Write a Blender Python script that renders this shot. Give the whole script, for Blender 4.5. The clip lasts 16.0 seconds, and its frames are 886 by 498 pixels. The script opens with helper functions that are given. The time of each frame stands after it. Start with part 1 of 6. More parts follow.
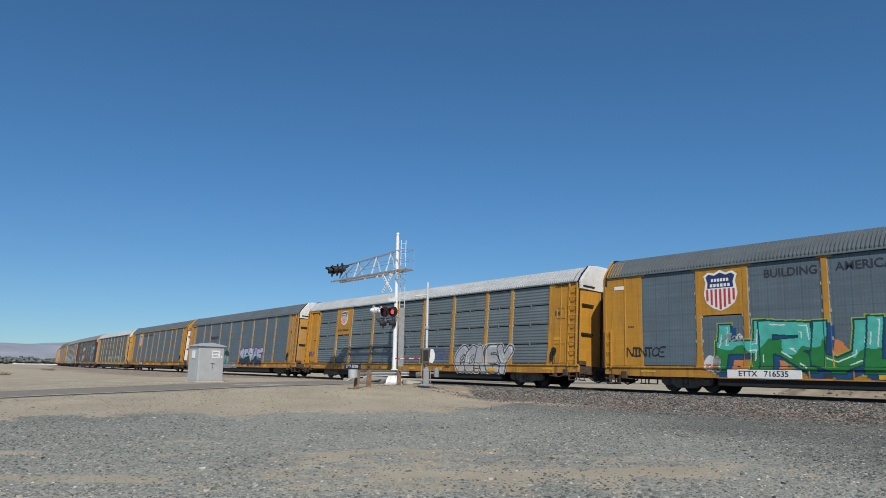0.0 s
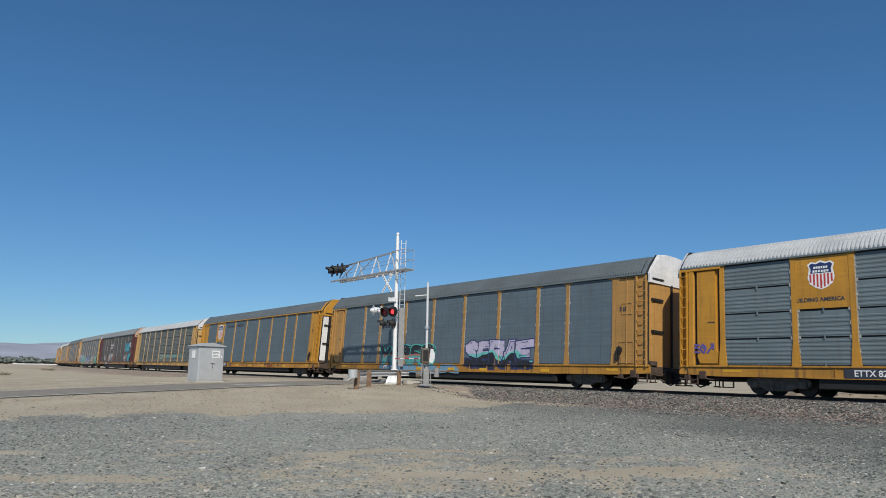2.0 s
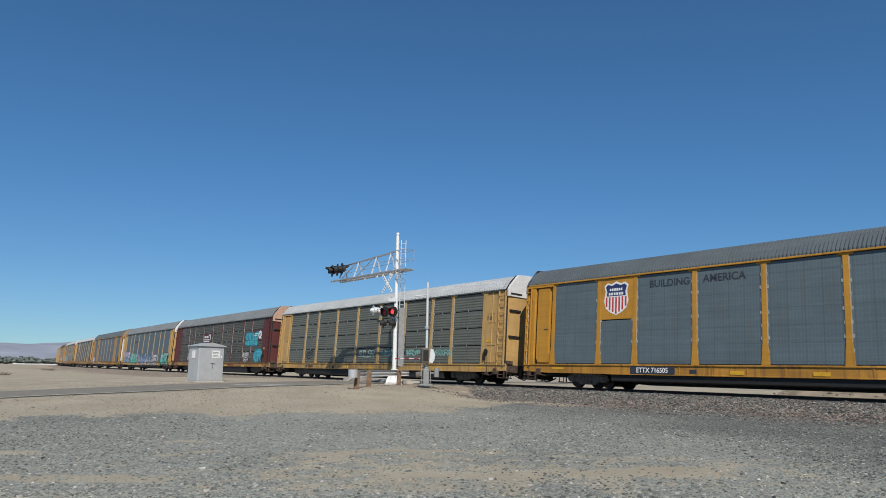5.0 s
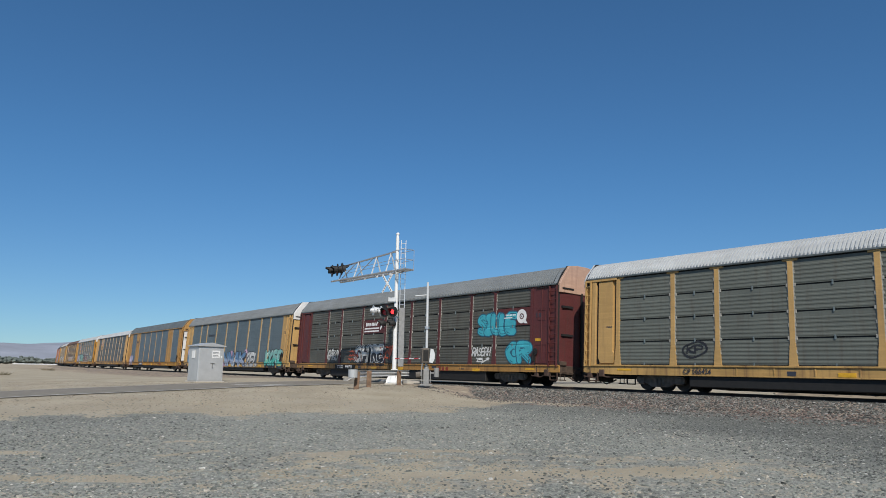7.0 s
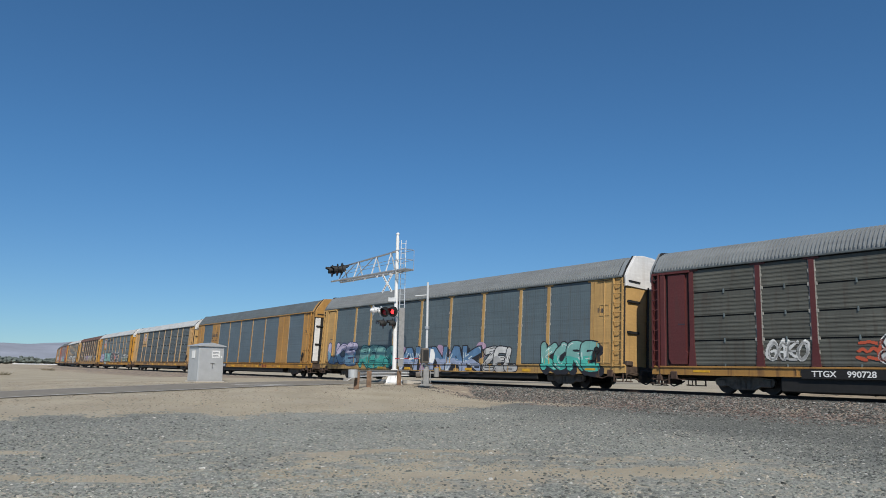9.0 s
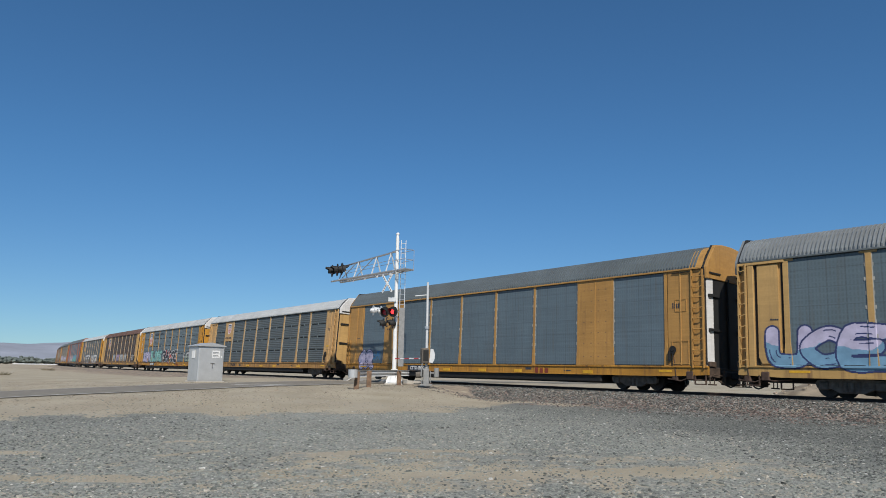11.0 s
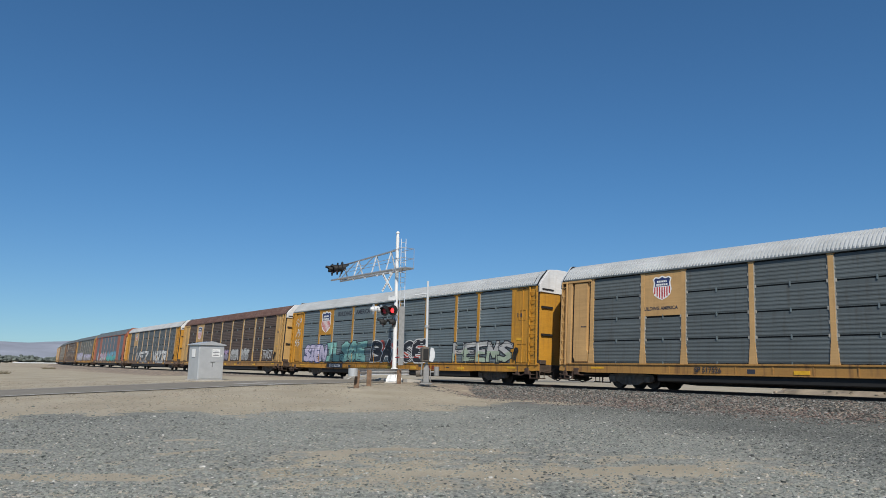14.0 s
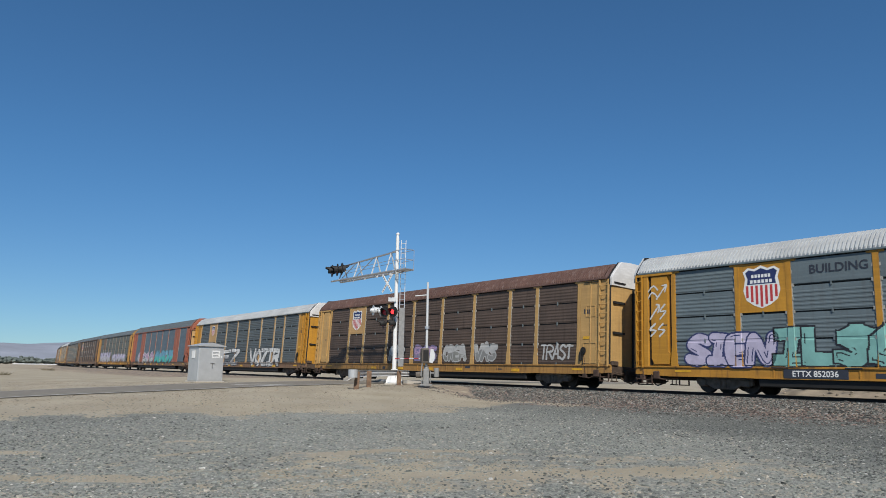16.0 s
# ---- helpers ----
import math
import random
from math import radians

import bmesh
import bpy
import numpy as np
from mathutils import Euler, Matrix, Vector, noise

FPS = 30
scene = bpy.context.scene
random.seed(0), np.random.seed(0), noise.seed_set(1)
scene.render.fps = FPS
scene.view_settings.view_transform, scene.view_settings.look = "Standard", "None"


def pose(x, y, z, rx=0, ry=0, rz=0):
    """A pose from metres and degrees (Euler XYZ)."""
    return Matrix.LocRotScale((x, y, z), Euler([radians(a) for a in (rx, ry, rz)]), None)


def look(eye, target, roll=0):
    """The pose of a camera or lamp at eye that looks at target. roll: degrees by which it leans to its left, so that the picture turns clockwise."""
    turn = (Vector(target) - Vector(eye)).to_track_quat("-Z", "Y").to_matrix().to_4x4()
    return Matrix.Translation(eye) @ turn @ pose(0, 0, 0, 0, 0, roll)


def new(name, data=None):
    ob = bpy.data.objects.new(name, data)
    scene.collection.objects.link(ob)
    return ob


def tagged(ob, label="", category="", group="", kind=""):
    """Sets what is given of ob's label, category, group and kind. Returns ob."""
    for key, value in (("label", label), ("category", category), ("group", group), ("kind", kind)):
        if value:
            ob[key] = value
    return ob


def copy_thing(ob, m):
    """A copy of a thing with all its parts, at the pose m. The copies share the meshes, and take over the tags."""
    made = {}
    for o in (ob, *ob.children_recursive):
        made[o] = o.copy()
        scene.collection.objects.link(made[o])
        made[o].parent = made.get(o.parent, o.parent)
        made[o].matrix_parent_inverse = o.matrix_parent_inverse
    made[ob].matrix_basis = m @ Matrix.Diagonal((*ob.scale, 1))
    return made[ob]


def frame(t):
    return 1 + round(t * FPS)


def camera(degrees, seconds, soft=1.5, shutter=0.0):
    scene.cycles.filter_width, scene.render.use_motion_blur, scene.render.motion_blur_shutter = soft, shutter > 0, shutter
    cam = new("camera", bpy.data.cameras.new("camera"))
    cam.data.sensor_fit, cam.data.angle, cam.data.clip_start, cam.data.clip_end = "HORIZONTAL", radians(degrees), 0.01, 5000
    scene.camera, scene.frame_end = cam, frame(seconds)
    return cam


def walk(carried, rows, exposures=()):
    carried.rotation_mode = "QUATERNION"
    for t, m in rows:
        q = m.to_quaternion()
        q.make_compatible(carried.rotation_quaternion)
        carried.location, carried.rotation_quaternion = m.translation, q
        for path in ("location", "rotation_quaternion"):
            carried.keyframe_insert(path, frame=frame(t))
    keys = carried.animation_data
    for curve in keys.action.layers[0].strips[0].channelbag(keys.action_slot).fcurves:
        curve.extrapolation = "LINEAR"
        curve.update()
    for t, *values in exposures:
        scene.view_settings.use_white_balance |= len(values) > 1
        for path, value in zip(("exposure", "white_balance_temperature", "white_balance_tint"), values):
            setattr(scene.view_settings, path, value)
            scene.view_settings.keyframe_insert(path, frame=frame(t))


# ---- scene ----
# ---------------------------------------------------------------- camera
EYE = (0.0, 0.0, 1.5)
PITCH = 9.61


def aim(pitch):
    a = radians(pitch)
    return look(EYE, (0.0, math.cos(a), 1.5 + math.sin(a)), 0.93)


cam = camera(64.12, 16.0, soft=0.86, shutter=0.04)
walk(cam, [(0.0, aim(PITCH)), (13.8, aim(PITCH)), (14.0, aim(PITCH - 0.10)), (14.2, aim(PITCH - 0.05)),
           (14.5, aim(PITCH - 0.10)), (14.7, aim(PITCH - 0.02)), (14.9, aim(PITCH)), (16.0, aim(PITCH))],
     exposures=[(0.0, 0.0), (16.0, 0.0)])

# ---------------------------------------------------------------- light
SUN_ELEV = radians(43)
SUN_AZ = radians(173)           # clockwise from +y
sun_way = Vector((math.sin(SUN_AZ) * math.cos(SUN_ELEV), math.cos(SUN_AZ) * math.cos(SUN_ELEV), math.sin(SUN_ELEV)))
world = bpy.data.worlds.new("sky")
scene.world = world
world.use_nodes = True
wn = world.node_tree
sky = wn.nodes.new("ShaderNodeTexSky")
sky.sky_type, sky.sun_disc = "NISHITA", False
sky.sun_elevation, sky.sun_rotation = SUN_ELEV, SUN_AZ
sky.altitude, sky.air_density, sky.dust_density, sky.ozone_density = 1200.0, 0.9, 0.1, 2.0
grade = wn.nodes.new("ShaderNodeMix")
grade.data_type, grade.blend_type = "RGBA", "MULTIPLY"
grade.inputs["Factor"].default_value = 1.0
grade.inputs["B"].default_value = (0.476, 0.90, 1.215, 1)
soft_sky = wn.nodes.new("ShaderNodeGamma")
soft_sky.inputs["Gamma"].default_value = 0.86
wn.links.new(sky.outputs[0], soft_sky.inputs["Color"])
wn.links.new(soft_sky.outputs[0], grade.inputs["A"])
sky_dir = wn.nodes.new("ShaderNodeTexCoord")
sky_sep = wn.nodes.new("ShaderNodeSeparateXYZ")
wn.links.new(sky_dir.outputs["Generated"], sky_sep.inputs[0])
low = wn.nodes.new("ShaderNodeMapRange")
low.interpolation_type = "SMOOTHSTEP"
low.inputs["From Min"].default_value, low.inputs["From Max"].default_value = 0.30, -0.02
low.inputs["To Min"].default_value, low.inputs["To Max"].default_value = 0.0, 0.85
wn.links.new(sky_sep.outputs["Z"], low.inputs["Value"])
haze = wn.nodes.new("ShaderNodeMix")
haze.data_type, haze.blend_type = "RGBA", "MULTIPLY"
haze.inputs["B"].default_value = (1.24, 0.915, 0.835, 1)
wn.links.new(low.outputs[0], haze.inputs["Factor"])
wn.links.new(grade.outputs["Result"], haze.inputs["A"])
wn.links.new(haze.outputs["Result"], wn.nodes["Background"].inputs[0])
wn.nodes["Background"].inputs[1].default_value = 0.10
sun_data = bpy.data.lights.new("sun", "SUN")
sun_data.energy, sun_data.angle, sun_data.color = 5.0, radians(0.55), (1.0, 0.95, 0.87)
sun = new("sun", sun_data)
sun.matrix_world = look(sun_way * 60, (0, 0, 0))

# ---------------------------------------------------------------- plan of the track
D, TH0, K = 40.06, 0.6551, -0.000688961
SPEED, ACC = 16.13, -0.006
RAIL_Z = 0.728                  # top of rail on the track's centre line
BODY_Z = 0.578                  # zero of the wagons' own heights: low-slung flatcars
BANK = 2.8                      # the curve's outer rail, on the camera's side, lies higher
HALF_SIDE = 1.5                 # car's side from the track's centre
PITCH_CAR = 28.455
FIRST_S = -24.98                # middle of the first car at the start
RAD = 1 / abs(K)
CX, CY = RAD * math.cos(TH0), D + RAD * math.sin(TH0)


def track(s, q=0.0):
    """Place on the ground plan at the length s along the track, q metres towards the camera's side of its centre; and the angle."""
    th = TH0 + K * s
    r = RAD + q - HALF_SIDE
    return CX - r * math.cos(th), CY - r * math.sin(th), th


def plan(x, y):
    """s and q of a place."""
    dx, dy = x - CX, y - CY
    return (math.atan2(-dy, -dx) - TH0) / K, math.hypot(dx, dy) - RAD + HALF_SIDE


def smooth(a, b, x):
    t = min(1.0, max(0.0, (x - a) / (b - a)))
    return t * t * (3 - 2 * t)


def ground_z(x, y):
    s, q = plan(x, y)
    lot = np.interp(q, [-60, -8, -4.0, -2.2, 2.2, 3.9, 9, 27, 60], [0.1, 0.2, 0.2, 0.1, 0.1, 0.19, 0.13, 0.0, 0.0])
    fill = np.interp(q, [-60, -20, -7, 7, 14, 22, 30, 40], [0.1, 0.4, 0.62, 0.62, 0.53, 0.33, 0.12, 0.0])
    near = smooth(9, 3.5, abs(q))
    k = smooth(-15 + 8.5 * near, -4 + 2.0 * near, s)
    far = smooth(18, 40, s)
    wild = np.interp(q, [-80, -5, -2.2, 2.2, 5, 80], [0.1, 0.25, 0.1, 0.1, 0.3, 0.2])
    z = lot * (1 - k) + fill * k
    z = z * (1 - far) + wild * far
    z += 0.025 * noise.noise((x * 0.25, y * 0.25, 0.0)) * smooth(2.6, 5, abs(q))
    return float(z)


# ---------------------------------------------------------------- materials
def hexcol(r, g, b):
    return tuple(((c / 255) / 12.92 if c / 255 <= 0.04045 else ((c / 255 + 0.055) / 1.055) ** 2.4) for c in (r, g, b)) + (1.0,)


def base_mat(name, rough=0.6, metal=0.0):
    m = bpy.data.materials.new(name)
    m.use_nodes = True
    nt = m.node_tree
    b = nt.nodes["Principled BSDF"]
    b.inputs["Roughness"].default_value = rough
    b.inputs["Metallic"].default_value = metal
    return m, nt, b


def node(nt, kind, **props):
    n = nt.nodes.new(kind)
    for k, v in props.items():
        n.inputs[k.replace("_", " ")].default_value = v
    return n


def tex_vector(nt, scale=(1, 1, 1), shift=True):
    co = nt.nodes.new("ShaderNodeTexCoord")
    mp = nt.nodes.new("ShaderNodeMapping")
    mp.inputs["Scale"].default_value = scale
    nt.links.new(co.outputs["Object"], mp.inputs["Vector"])
    if shift:
        info = nt.nodes.new("ShaderNodeObjectInfo")
        mul = nt.nodes.new("ShaderNodeMath")
        mul.operation, mul.inputs[1].default_value = "MULTIPLY", 37.0
        nt.links.new(info.outputs["Random"], mul.inputs[0])
        nt.links.new(mul.outputs[0], mp.inputs["Location"])
    return mp.outputs["Vector"]


def noise_fac(nt, vec, scale, lo=0.35, hi=0.65, detail=4.0):
    n = node(nt, "ShaderNodeTexNoise", Scale=scale, Detail=detail)
    nt.links.new(vec, n.inputs["Vector"])
    r = nt.nodes.new("ShaderNodeMapRange")
    r.inputs["From Min"].default_value, r.inputs["From Max"].default_value = lo, hi
    nt.links.new(n.outputs["Fac"], r.inputs["Value"])
    return r.outputs["Result"]


def mix(nt, fac, a, b, mode="MIX"):
    m = nt.nodes.new("ShaderNodeMix")
    m.data_type, m.blend_type = "RGBA", mode
    for sock, v in ((m.inputs["Factor"], fac), (m.inputs["A"], a), (m.inputs["B"], b)):
        if isinstance(v, bpy.types.NodeSocket):
            nt.links.new(v, sock)
        else:
            sock.default_value = v
    return m.outputs["Result"]


def scaled(c, k):
    return tuple(min(1, v * k) for v in c[:3]) + (1.0,)


def bump(nt, b, height, strength=0.3, dist=0.01):
    bp = nt.nodes.new("ShaderNodeBump")
    bp.inputs["Strength"].default_value, bp.inputs["Distance"].default_value = strength, dist
    nt.links.new(height, bp.inputs["Height"])
    nt.links.new(bp.outputs[0], b.inputs["Normal"])


def times(nt, a, k):
    m = nt.nodes.new("ShaderNodeMath")
    m.operation, m.inputs[1].default_value = "MULTIPLY", k
    nt.links.new(a, m.inputs[0])
    return m.outputs[0]


def paint(name, col, dirt=(0.10, 0.075, 0.05, 1), amount=0.45, rough=0.55, metal=0.0, vary=0.12, streak=True):
    """Weathered paint or sheet metal: mottling, fine grain and vertical dirt streaks."""
    m, nt, b = base_mat(name, rough, metal)
    col = scaled(col, 0.9)
    v = tex_vector(nt)
    big = noise_fac(nt, v, 0.7, 0.3, 0.7)
    fine = noise_fac(nt, v, 14.0, 0.3, 0.7, 6.0)
    c = mix(nt, big, scaled(col, 1 - vary), scaled(col, 1 + vary))
    c = mix(nt, times(nt, fine, 0.25), c, scaled(col, 0.75))
    sc = noise_fac(nt, tex_vector(nt, (0.35, 1.0, 6.0)), 2.0, 0.5, 0.72, 6.0)
    c = mix(nt, times(nt, sc, 0.22), c, scaled(col, 1.55))
    sd = noise_fac(nt, tex_vector(nt, (0.25, 1.0, 3.0)), 1.6, 0.5, 0.75, 5.0)
    c = mix(nt, times(nt, sd, 0.30), c, scaled(col, 0.62))
    if streak:
        sv = tex_vector(nt, (3.0, 3.0, 0.25))
        st = noise_fac(nt, sv, 2.2, 0.52, 0.75, 5.0)
        c = mix(nt, times(nt, st, amount), c, dirt)
    nt.links.new(c, b.inputs["Base Color"])
    rr = nt.nodes.new("ShaderNodeMapRange")
    rr.inputs["To Min"].default_value, rr.inputs["To Max"].default_value = rough - 0.1, rough + 0.15
    nt.links.new(fine, rr.inputs["Value"])
    nt.links.new(rr.outputs[0], b.inputs["Roughness"])
    bump(nt, b, fine, 0.15, 0.004)
    return m


def perforated(name, col):
    """Sheet with fine rows of punched holes and rivet lines."""
    m = paint(name, col, amount=0.3, vary=0.10)
    nt = m.node_tree
    b = nt.nodes["Principled BSDF"]
    old = b.inputs["Base Color"].links[0].from_socket
    co = nt.nodes.new("ShaderNodeTexCoord")
    sep = nt.nodes.new("ShaderNodeSeparateXYZ")
    nt.links.new(co.outputs["Object"], sep.inputs[0])

    def bars(sock, step, width):
        d = nt.nodes.new("ShaderNodeMath")
        d.operation, d.inputs[1].default_value = "DIVIDE", step
        nt.links.new(sock, d.inputs[0])
        f = nt.nodes.new("ShaderNodeMath")
        f.operation = "FRACT"
        nt.links.new(d.outputs[0], f.inputs[0])
        l = nt.nodes.new("ShaderNodeMath")
        l.operation, l.inputs[1].default_value = "LESS_THAN", width
        nt.links.new(f.outputs[0], l.inputs[0])
        return l.outputs[0]

    def both(a, c, op="MULTIPLY"):
        n = nt.nodes.new("ShaderNodeMath")
        n.operation = op
        nt.links.new(a, n.inputs[0])
        nt.links.new(c, n.inputs[1])
        return n.outputs[0]

    holes = both(bars(sep.outputs["X"], 0.12, 0.5), bars(sep.outputs["Z"], 0.19, 0.72))
    seams = both(bars(sep.outputs["X"], 0.61, 0.07), bars(sep.outputs["Z"], 0.63, 0.05), "MAXIMUM")
    c = mix(nt, times(nt, holes, 0.15), old, (0.02, 0.022, 0.03, 1))
    c = mix(nt, times(nt, seams, 0.24), c, (0.03, 0.03, 0.035, 1))
    nt.links.new(c, b.inputs["Base Color"])
    return m


def plain(name, col, rough=0.6, metal=0.0, vary=0.1, scale=6.0):
    m, nt, b = base_mat(name, rough, metal)
    col = scaled(col, 0.92)
    v = tex_vector(nt)
    f = noise_fac(nt, v, scale, 0.3, 0.7, 5.0)
    g = noise_fac(nt, v, scale * 9, 0.3, 0.7, 3.0)
    c = mix(nt, f, scaled(col, 1 - vary), scaled(col, 1 + vary))
    c = mix(nt, times(nt, g, 0.2), c, scaled(col, 0.7))
    nt.links.new(c, b.inputs["Base Color"])
    bump(nt, b, g, 0.2, 0.004)
    return m


def glowing(name, col, strength):
    m, nt, b = base_mat(name, 0.4)
    b.inputs["Base Color"].default_value = col
    b.inputs["Emission Color"].default_value = col
    b.inputs["Emission Strength"].default_value = strength
    return m


def stones_mat(name, cols, rough=0.9):
    """Each loose stone takes its own colour."""
    m, nt, b = base_mat(name, rough)
    geo = nt.nodes.new("ShaderNodeNewGeometry")
    ramp = nt.nodes.new("ShaderNodeValToRGB")
    ramp.color_ramp.interpolation = "CONSTANT"
    el = ramp.color_ramp.elements
    while len(el) < len(cols):
        el.new(1.0)
    for i, (e, (pos, c)) in enumerate(zip(el, cols)):
        e.position, e.color = pos, c
    nt.links.new(geo.outputs["Random Per Island"], ramp.inputs["Fac"])
    v = tex_vector(nt, shift=False)
    f = noise_fac(nt, v, 60.0, 0.3, 0.7, 3.0)
    c = mix(nt, times(nt, f, 0.35), ramp.outputs["Color"], (0.10, 0.09, 0.08, 1))
    nt.links.new(c, b.inputs["Base Color"])
    return m


def ground_mat():
    """Sand, grey gravel and reddish track dust, laid out by the sheet's own attribute, broken up by noise."""
    m, nt, b = base_mat("sand_and_gravel", 0.95)
    v = tex_vector(nt, shift=False)
    at = nt.nodes.new("ShaderNodeAttribute")
    at.attribute_name = "cover"
    sep = nt.nodes.new("ShaderNodeSeparateColor")
    nt.links.new(at.outputs["Color"], sep.inputs[0])
    n1 = noise_fac(nt, v, 0.45, 0.35, 0.65, 6.0)
    n2 = noise_fac(nt, v, 5.0, 0.3, 0.7, 6.0)
    grain = noise_fac(nt, v, 38.0, 0.35, 0.65, 3.0)
    vor = node(nt, "ShaderNodeTexVoronoi", Scale=22.0)
    nt.links.new(v, vor.inputs["Vector"])
    sand = mix(nt, n1, (0.335, 0.288, 0.203, 1), (0.452, 0.395, 0.292, 1))
    sand = mix(nt, times(nt, n2, 0.35), sand, (0.285, 0.24, 0.165, 1))
    sand = mix(nt, times(nt, grain, 0.25), sand, (0.245, 0.21, 0.15, 1))
    peb = node(nt, "ShaderNodeTexVoronoi", Scale=7.0)
    nt.links.new(v, peb.inputs["Vector"])
    pr = nt.nodes.new("ShaderNodeMapRange")
    pr.inputs["From Min"].default_value, pr.inputs["From Max"].default_value = 0.20, 0.12
    nt.links.new(peb.outputs["Distance"], pr.inputs["Value"])
    pm = nt.nodes.new("ShaderNodeMath")
    pm.operation = "MULTIPLY"
    nt.links.new(pr.outputs[0], pm.inputs[0])
    nt.links.new(noise_fac(nt, v, 0.9, 0.5, 0.62, 4.0), pm.inputs[1])
    sand = mix(nt, times(nt, pm.outputs[0], 0.55), sand, (0.18, 0.15, 0.11, 1))
    drift = noise_fac(nt, tex_vector(nt, (0.12, 0.5, 1.0), False), 1.0, 0.42, 0.62, 5.0)
    sand = mix(nt, times(nt, drift, 0.4), sand, (0.33, 0.29, 0.225, 1))
    bw = nt.nodes.new("ShaderNodeRGBToBW")
    nt.links.new(vor.outputs["Color"], bw.inputs[0])
    grav = mix(nt, bw.outputs[0], (0.098, 0.107, 0.095, 1), (0.42, 0.428, 0.375, 1))
    grav = mix(nt, times(nt, n2, 0.3), grav, (0.165, 0.16, 0.145, 1))
    grav = mix(nt, times(nt, n1, 0.25), grav, (0.29, 0.265, 0.225, 1))

    def edge(sock, soft):
        a = nt.nodes.new("ShaderNodeMath")
        a.operation = "ADD"
        nt.links.new(sock, a.inputs[0])
        w = nt.nodes.new("ShaderNodeMapRange")
        w.inputs["To Min"].default_value, w.inputs["To Max"].default_value = -soft, soft
        s2 = noise_fac(nt, v, 1.6, 0.3, 0.7, 8.0)
        nt.links.new(s2, w.inputs["Value"])
        nt.links.new(w.outputs[0], a.inputs[1])
        r = nt.nodes.new("ShaderNodeMapRange")
        r.inputs["From Min"].default_value, r.inputs["From Max"].default_value = 0.38, 0.62
        nt.links.new(a.outputs[0], r.inputs["Value"])
        return r.outputs[0]

    grav = mix(nt, times(nt, sep.outputs["Blue"], 0.75), grav, (0.075, 0.08, 0.074, 1))
    c = mix(nt, edge(sep.outputs["Red"], 0.33), sand, grav)
    c = mix(nt, times(nt, edge(sep.outputs["Green"], 0.3), 0.65), c, (0.20, 0.15, 0.12, 1))
    nt.links.new(c, b.inputs["Base Color"])
    hsum = nt.nodes.new("ShaderNodeMath")
    hsum.operation = "ADD"
    nt.links.new(grain, hsum.inputs[0])
    nt.links.new(n2, hsum.inputs[1])
    bump(nt, b, hsum.outputs[0], 0.7, 0.02)
    return m


YELLOW = paint("yellow_paint", (0.475, 0.228, 0.022, 1), (0.13, 0.07, 0.03, 1), 0.4)
PALE_YELLOW = paint("faded_yellow_paint", (0.47, 0.29, 0.105, 1), (0.20, 0.12, 0.06, 1), 0.4)
TAN_YELLOW = paint("brownish_yellow_paint", (0.41, 0.22, 0.06, 1), (0.16, 0.085, 0.04, 1), 0.4)
BEIGE = paint("bleached_yellow_paint", (0.50, 0.305, 0.125, 1), (0.2, 0.12, 0.06, 1), 0.35)
RUST_YELLOW = paint("rusty_yellow_paint", (0.36, 0.19, 0.05, 1), (0.09, 0.045, 0.025, 1), 0.8)
MAROON = paint("maroon_paint", (0.098, 0.022, 0.021, 1), (0.05, 0.03, 0.025, 1), 0.5)
ORANGE = paint("faded_orange_paint", (0.34, 0.105, 0.055, 1), (0.12, 0.05, 0.03, 1), 0.4)
BROWN = paint("dull_brown_paint", (0.20, 0.115, 0.06, 1), (0.06, 0.04, 0.03, 1), 0.6)
GALV = paint("blue_grey_sheet", (0.140, 0.176, 0.188, 1), (0.09, 0.085, 0.08, 1), 0.35, 0.5, 0.1)
GALV_DARK = paint("dark_grey_sheet", (0.10, 0.117, 0.12, 1), (0.06, 0.05, 0.04, 1), 0.45, 0.55, 0.1)
GREENISH = paint("greenish_grey_sheet", (0.13, 0.14, 0.12, 1), (0.08, 0.06, 0.045, 1), 0.45, 0.55, 0.1)
GRIMY_YELLOW = paint("grimy_yellow_sill_paint", (0.42, 0.20, 0.025, 1), (0.10, 0.05, 0.025, 1), 0.85, 0.6, 0.0, 0.28)
GRIMY_PALE = paint("grimy_faded_sill_paint", (0.44, 0.27, 0.09, 1), (0.13, 0.07, 0.04, 1), 0.8, 0.6, 0.0, 0.28)
STAINED = paint("stained_grey_sheet", (0.094, 0.095, 0.080, 1), (0.06, 0.045, 0.035, 1), 0.75, 0.6, 0.05, 0.25)
SOOTY = paint("sooty_brown_sheet", (0.088, 0.062, 0.048, 1), (0.04, 0.025, 0.018, 1), 0.7, 0.65, 0.05, 0.25)
PERF = perforated("punched_blue_grey_sheet", (0.109, 0.150, 0.177, 1))
PERF_DARK = perforated("punched_grey_sheet", (0.106, 0.143, 0.160, 1))
WHITE = paint("dusty_white_paint", (0.66, 0.65, 0.63, 1), (0.38, 0.34, 0.29, 1), 0.3, 0.5)
ROOF_GREY = paint("grey_roof_sheet", (0.105, 0.128, 0.142, 1), (0.08, 0.078, 0.075, 1), 0.35, 0.6, 0.0)
ROOF_PALE = paint("pale_grey_roof_sheet", (0.20, 0.218, 0.228, 1), (0.14, 0.135, 0.13, 1), 0.35, 0.6, 0.0)
ROOF_WHITE = paint("white_roof_sheet", (0.44, 0.46, 0.47, 1), (0.36, 0.34, 0.31, 1), 0.25, 0.6)
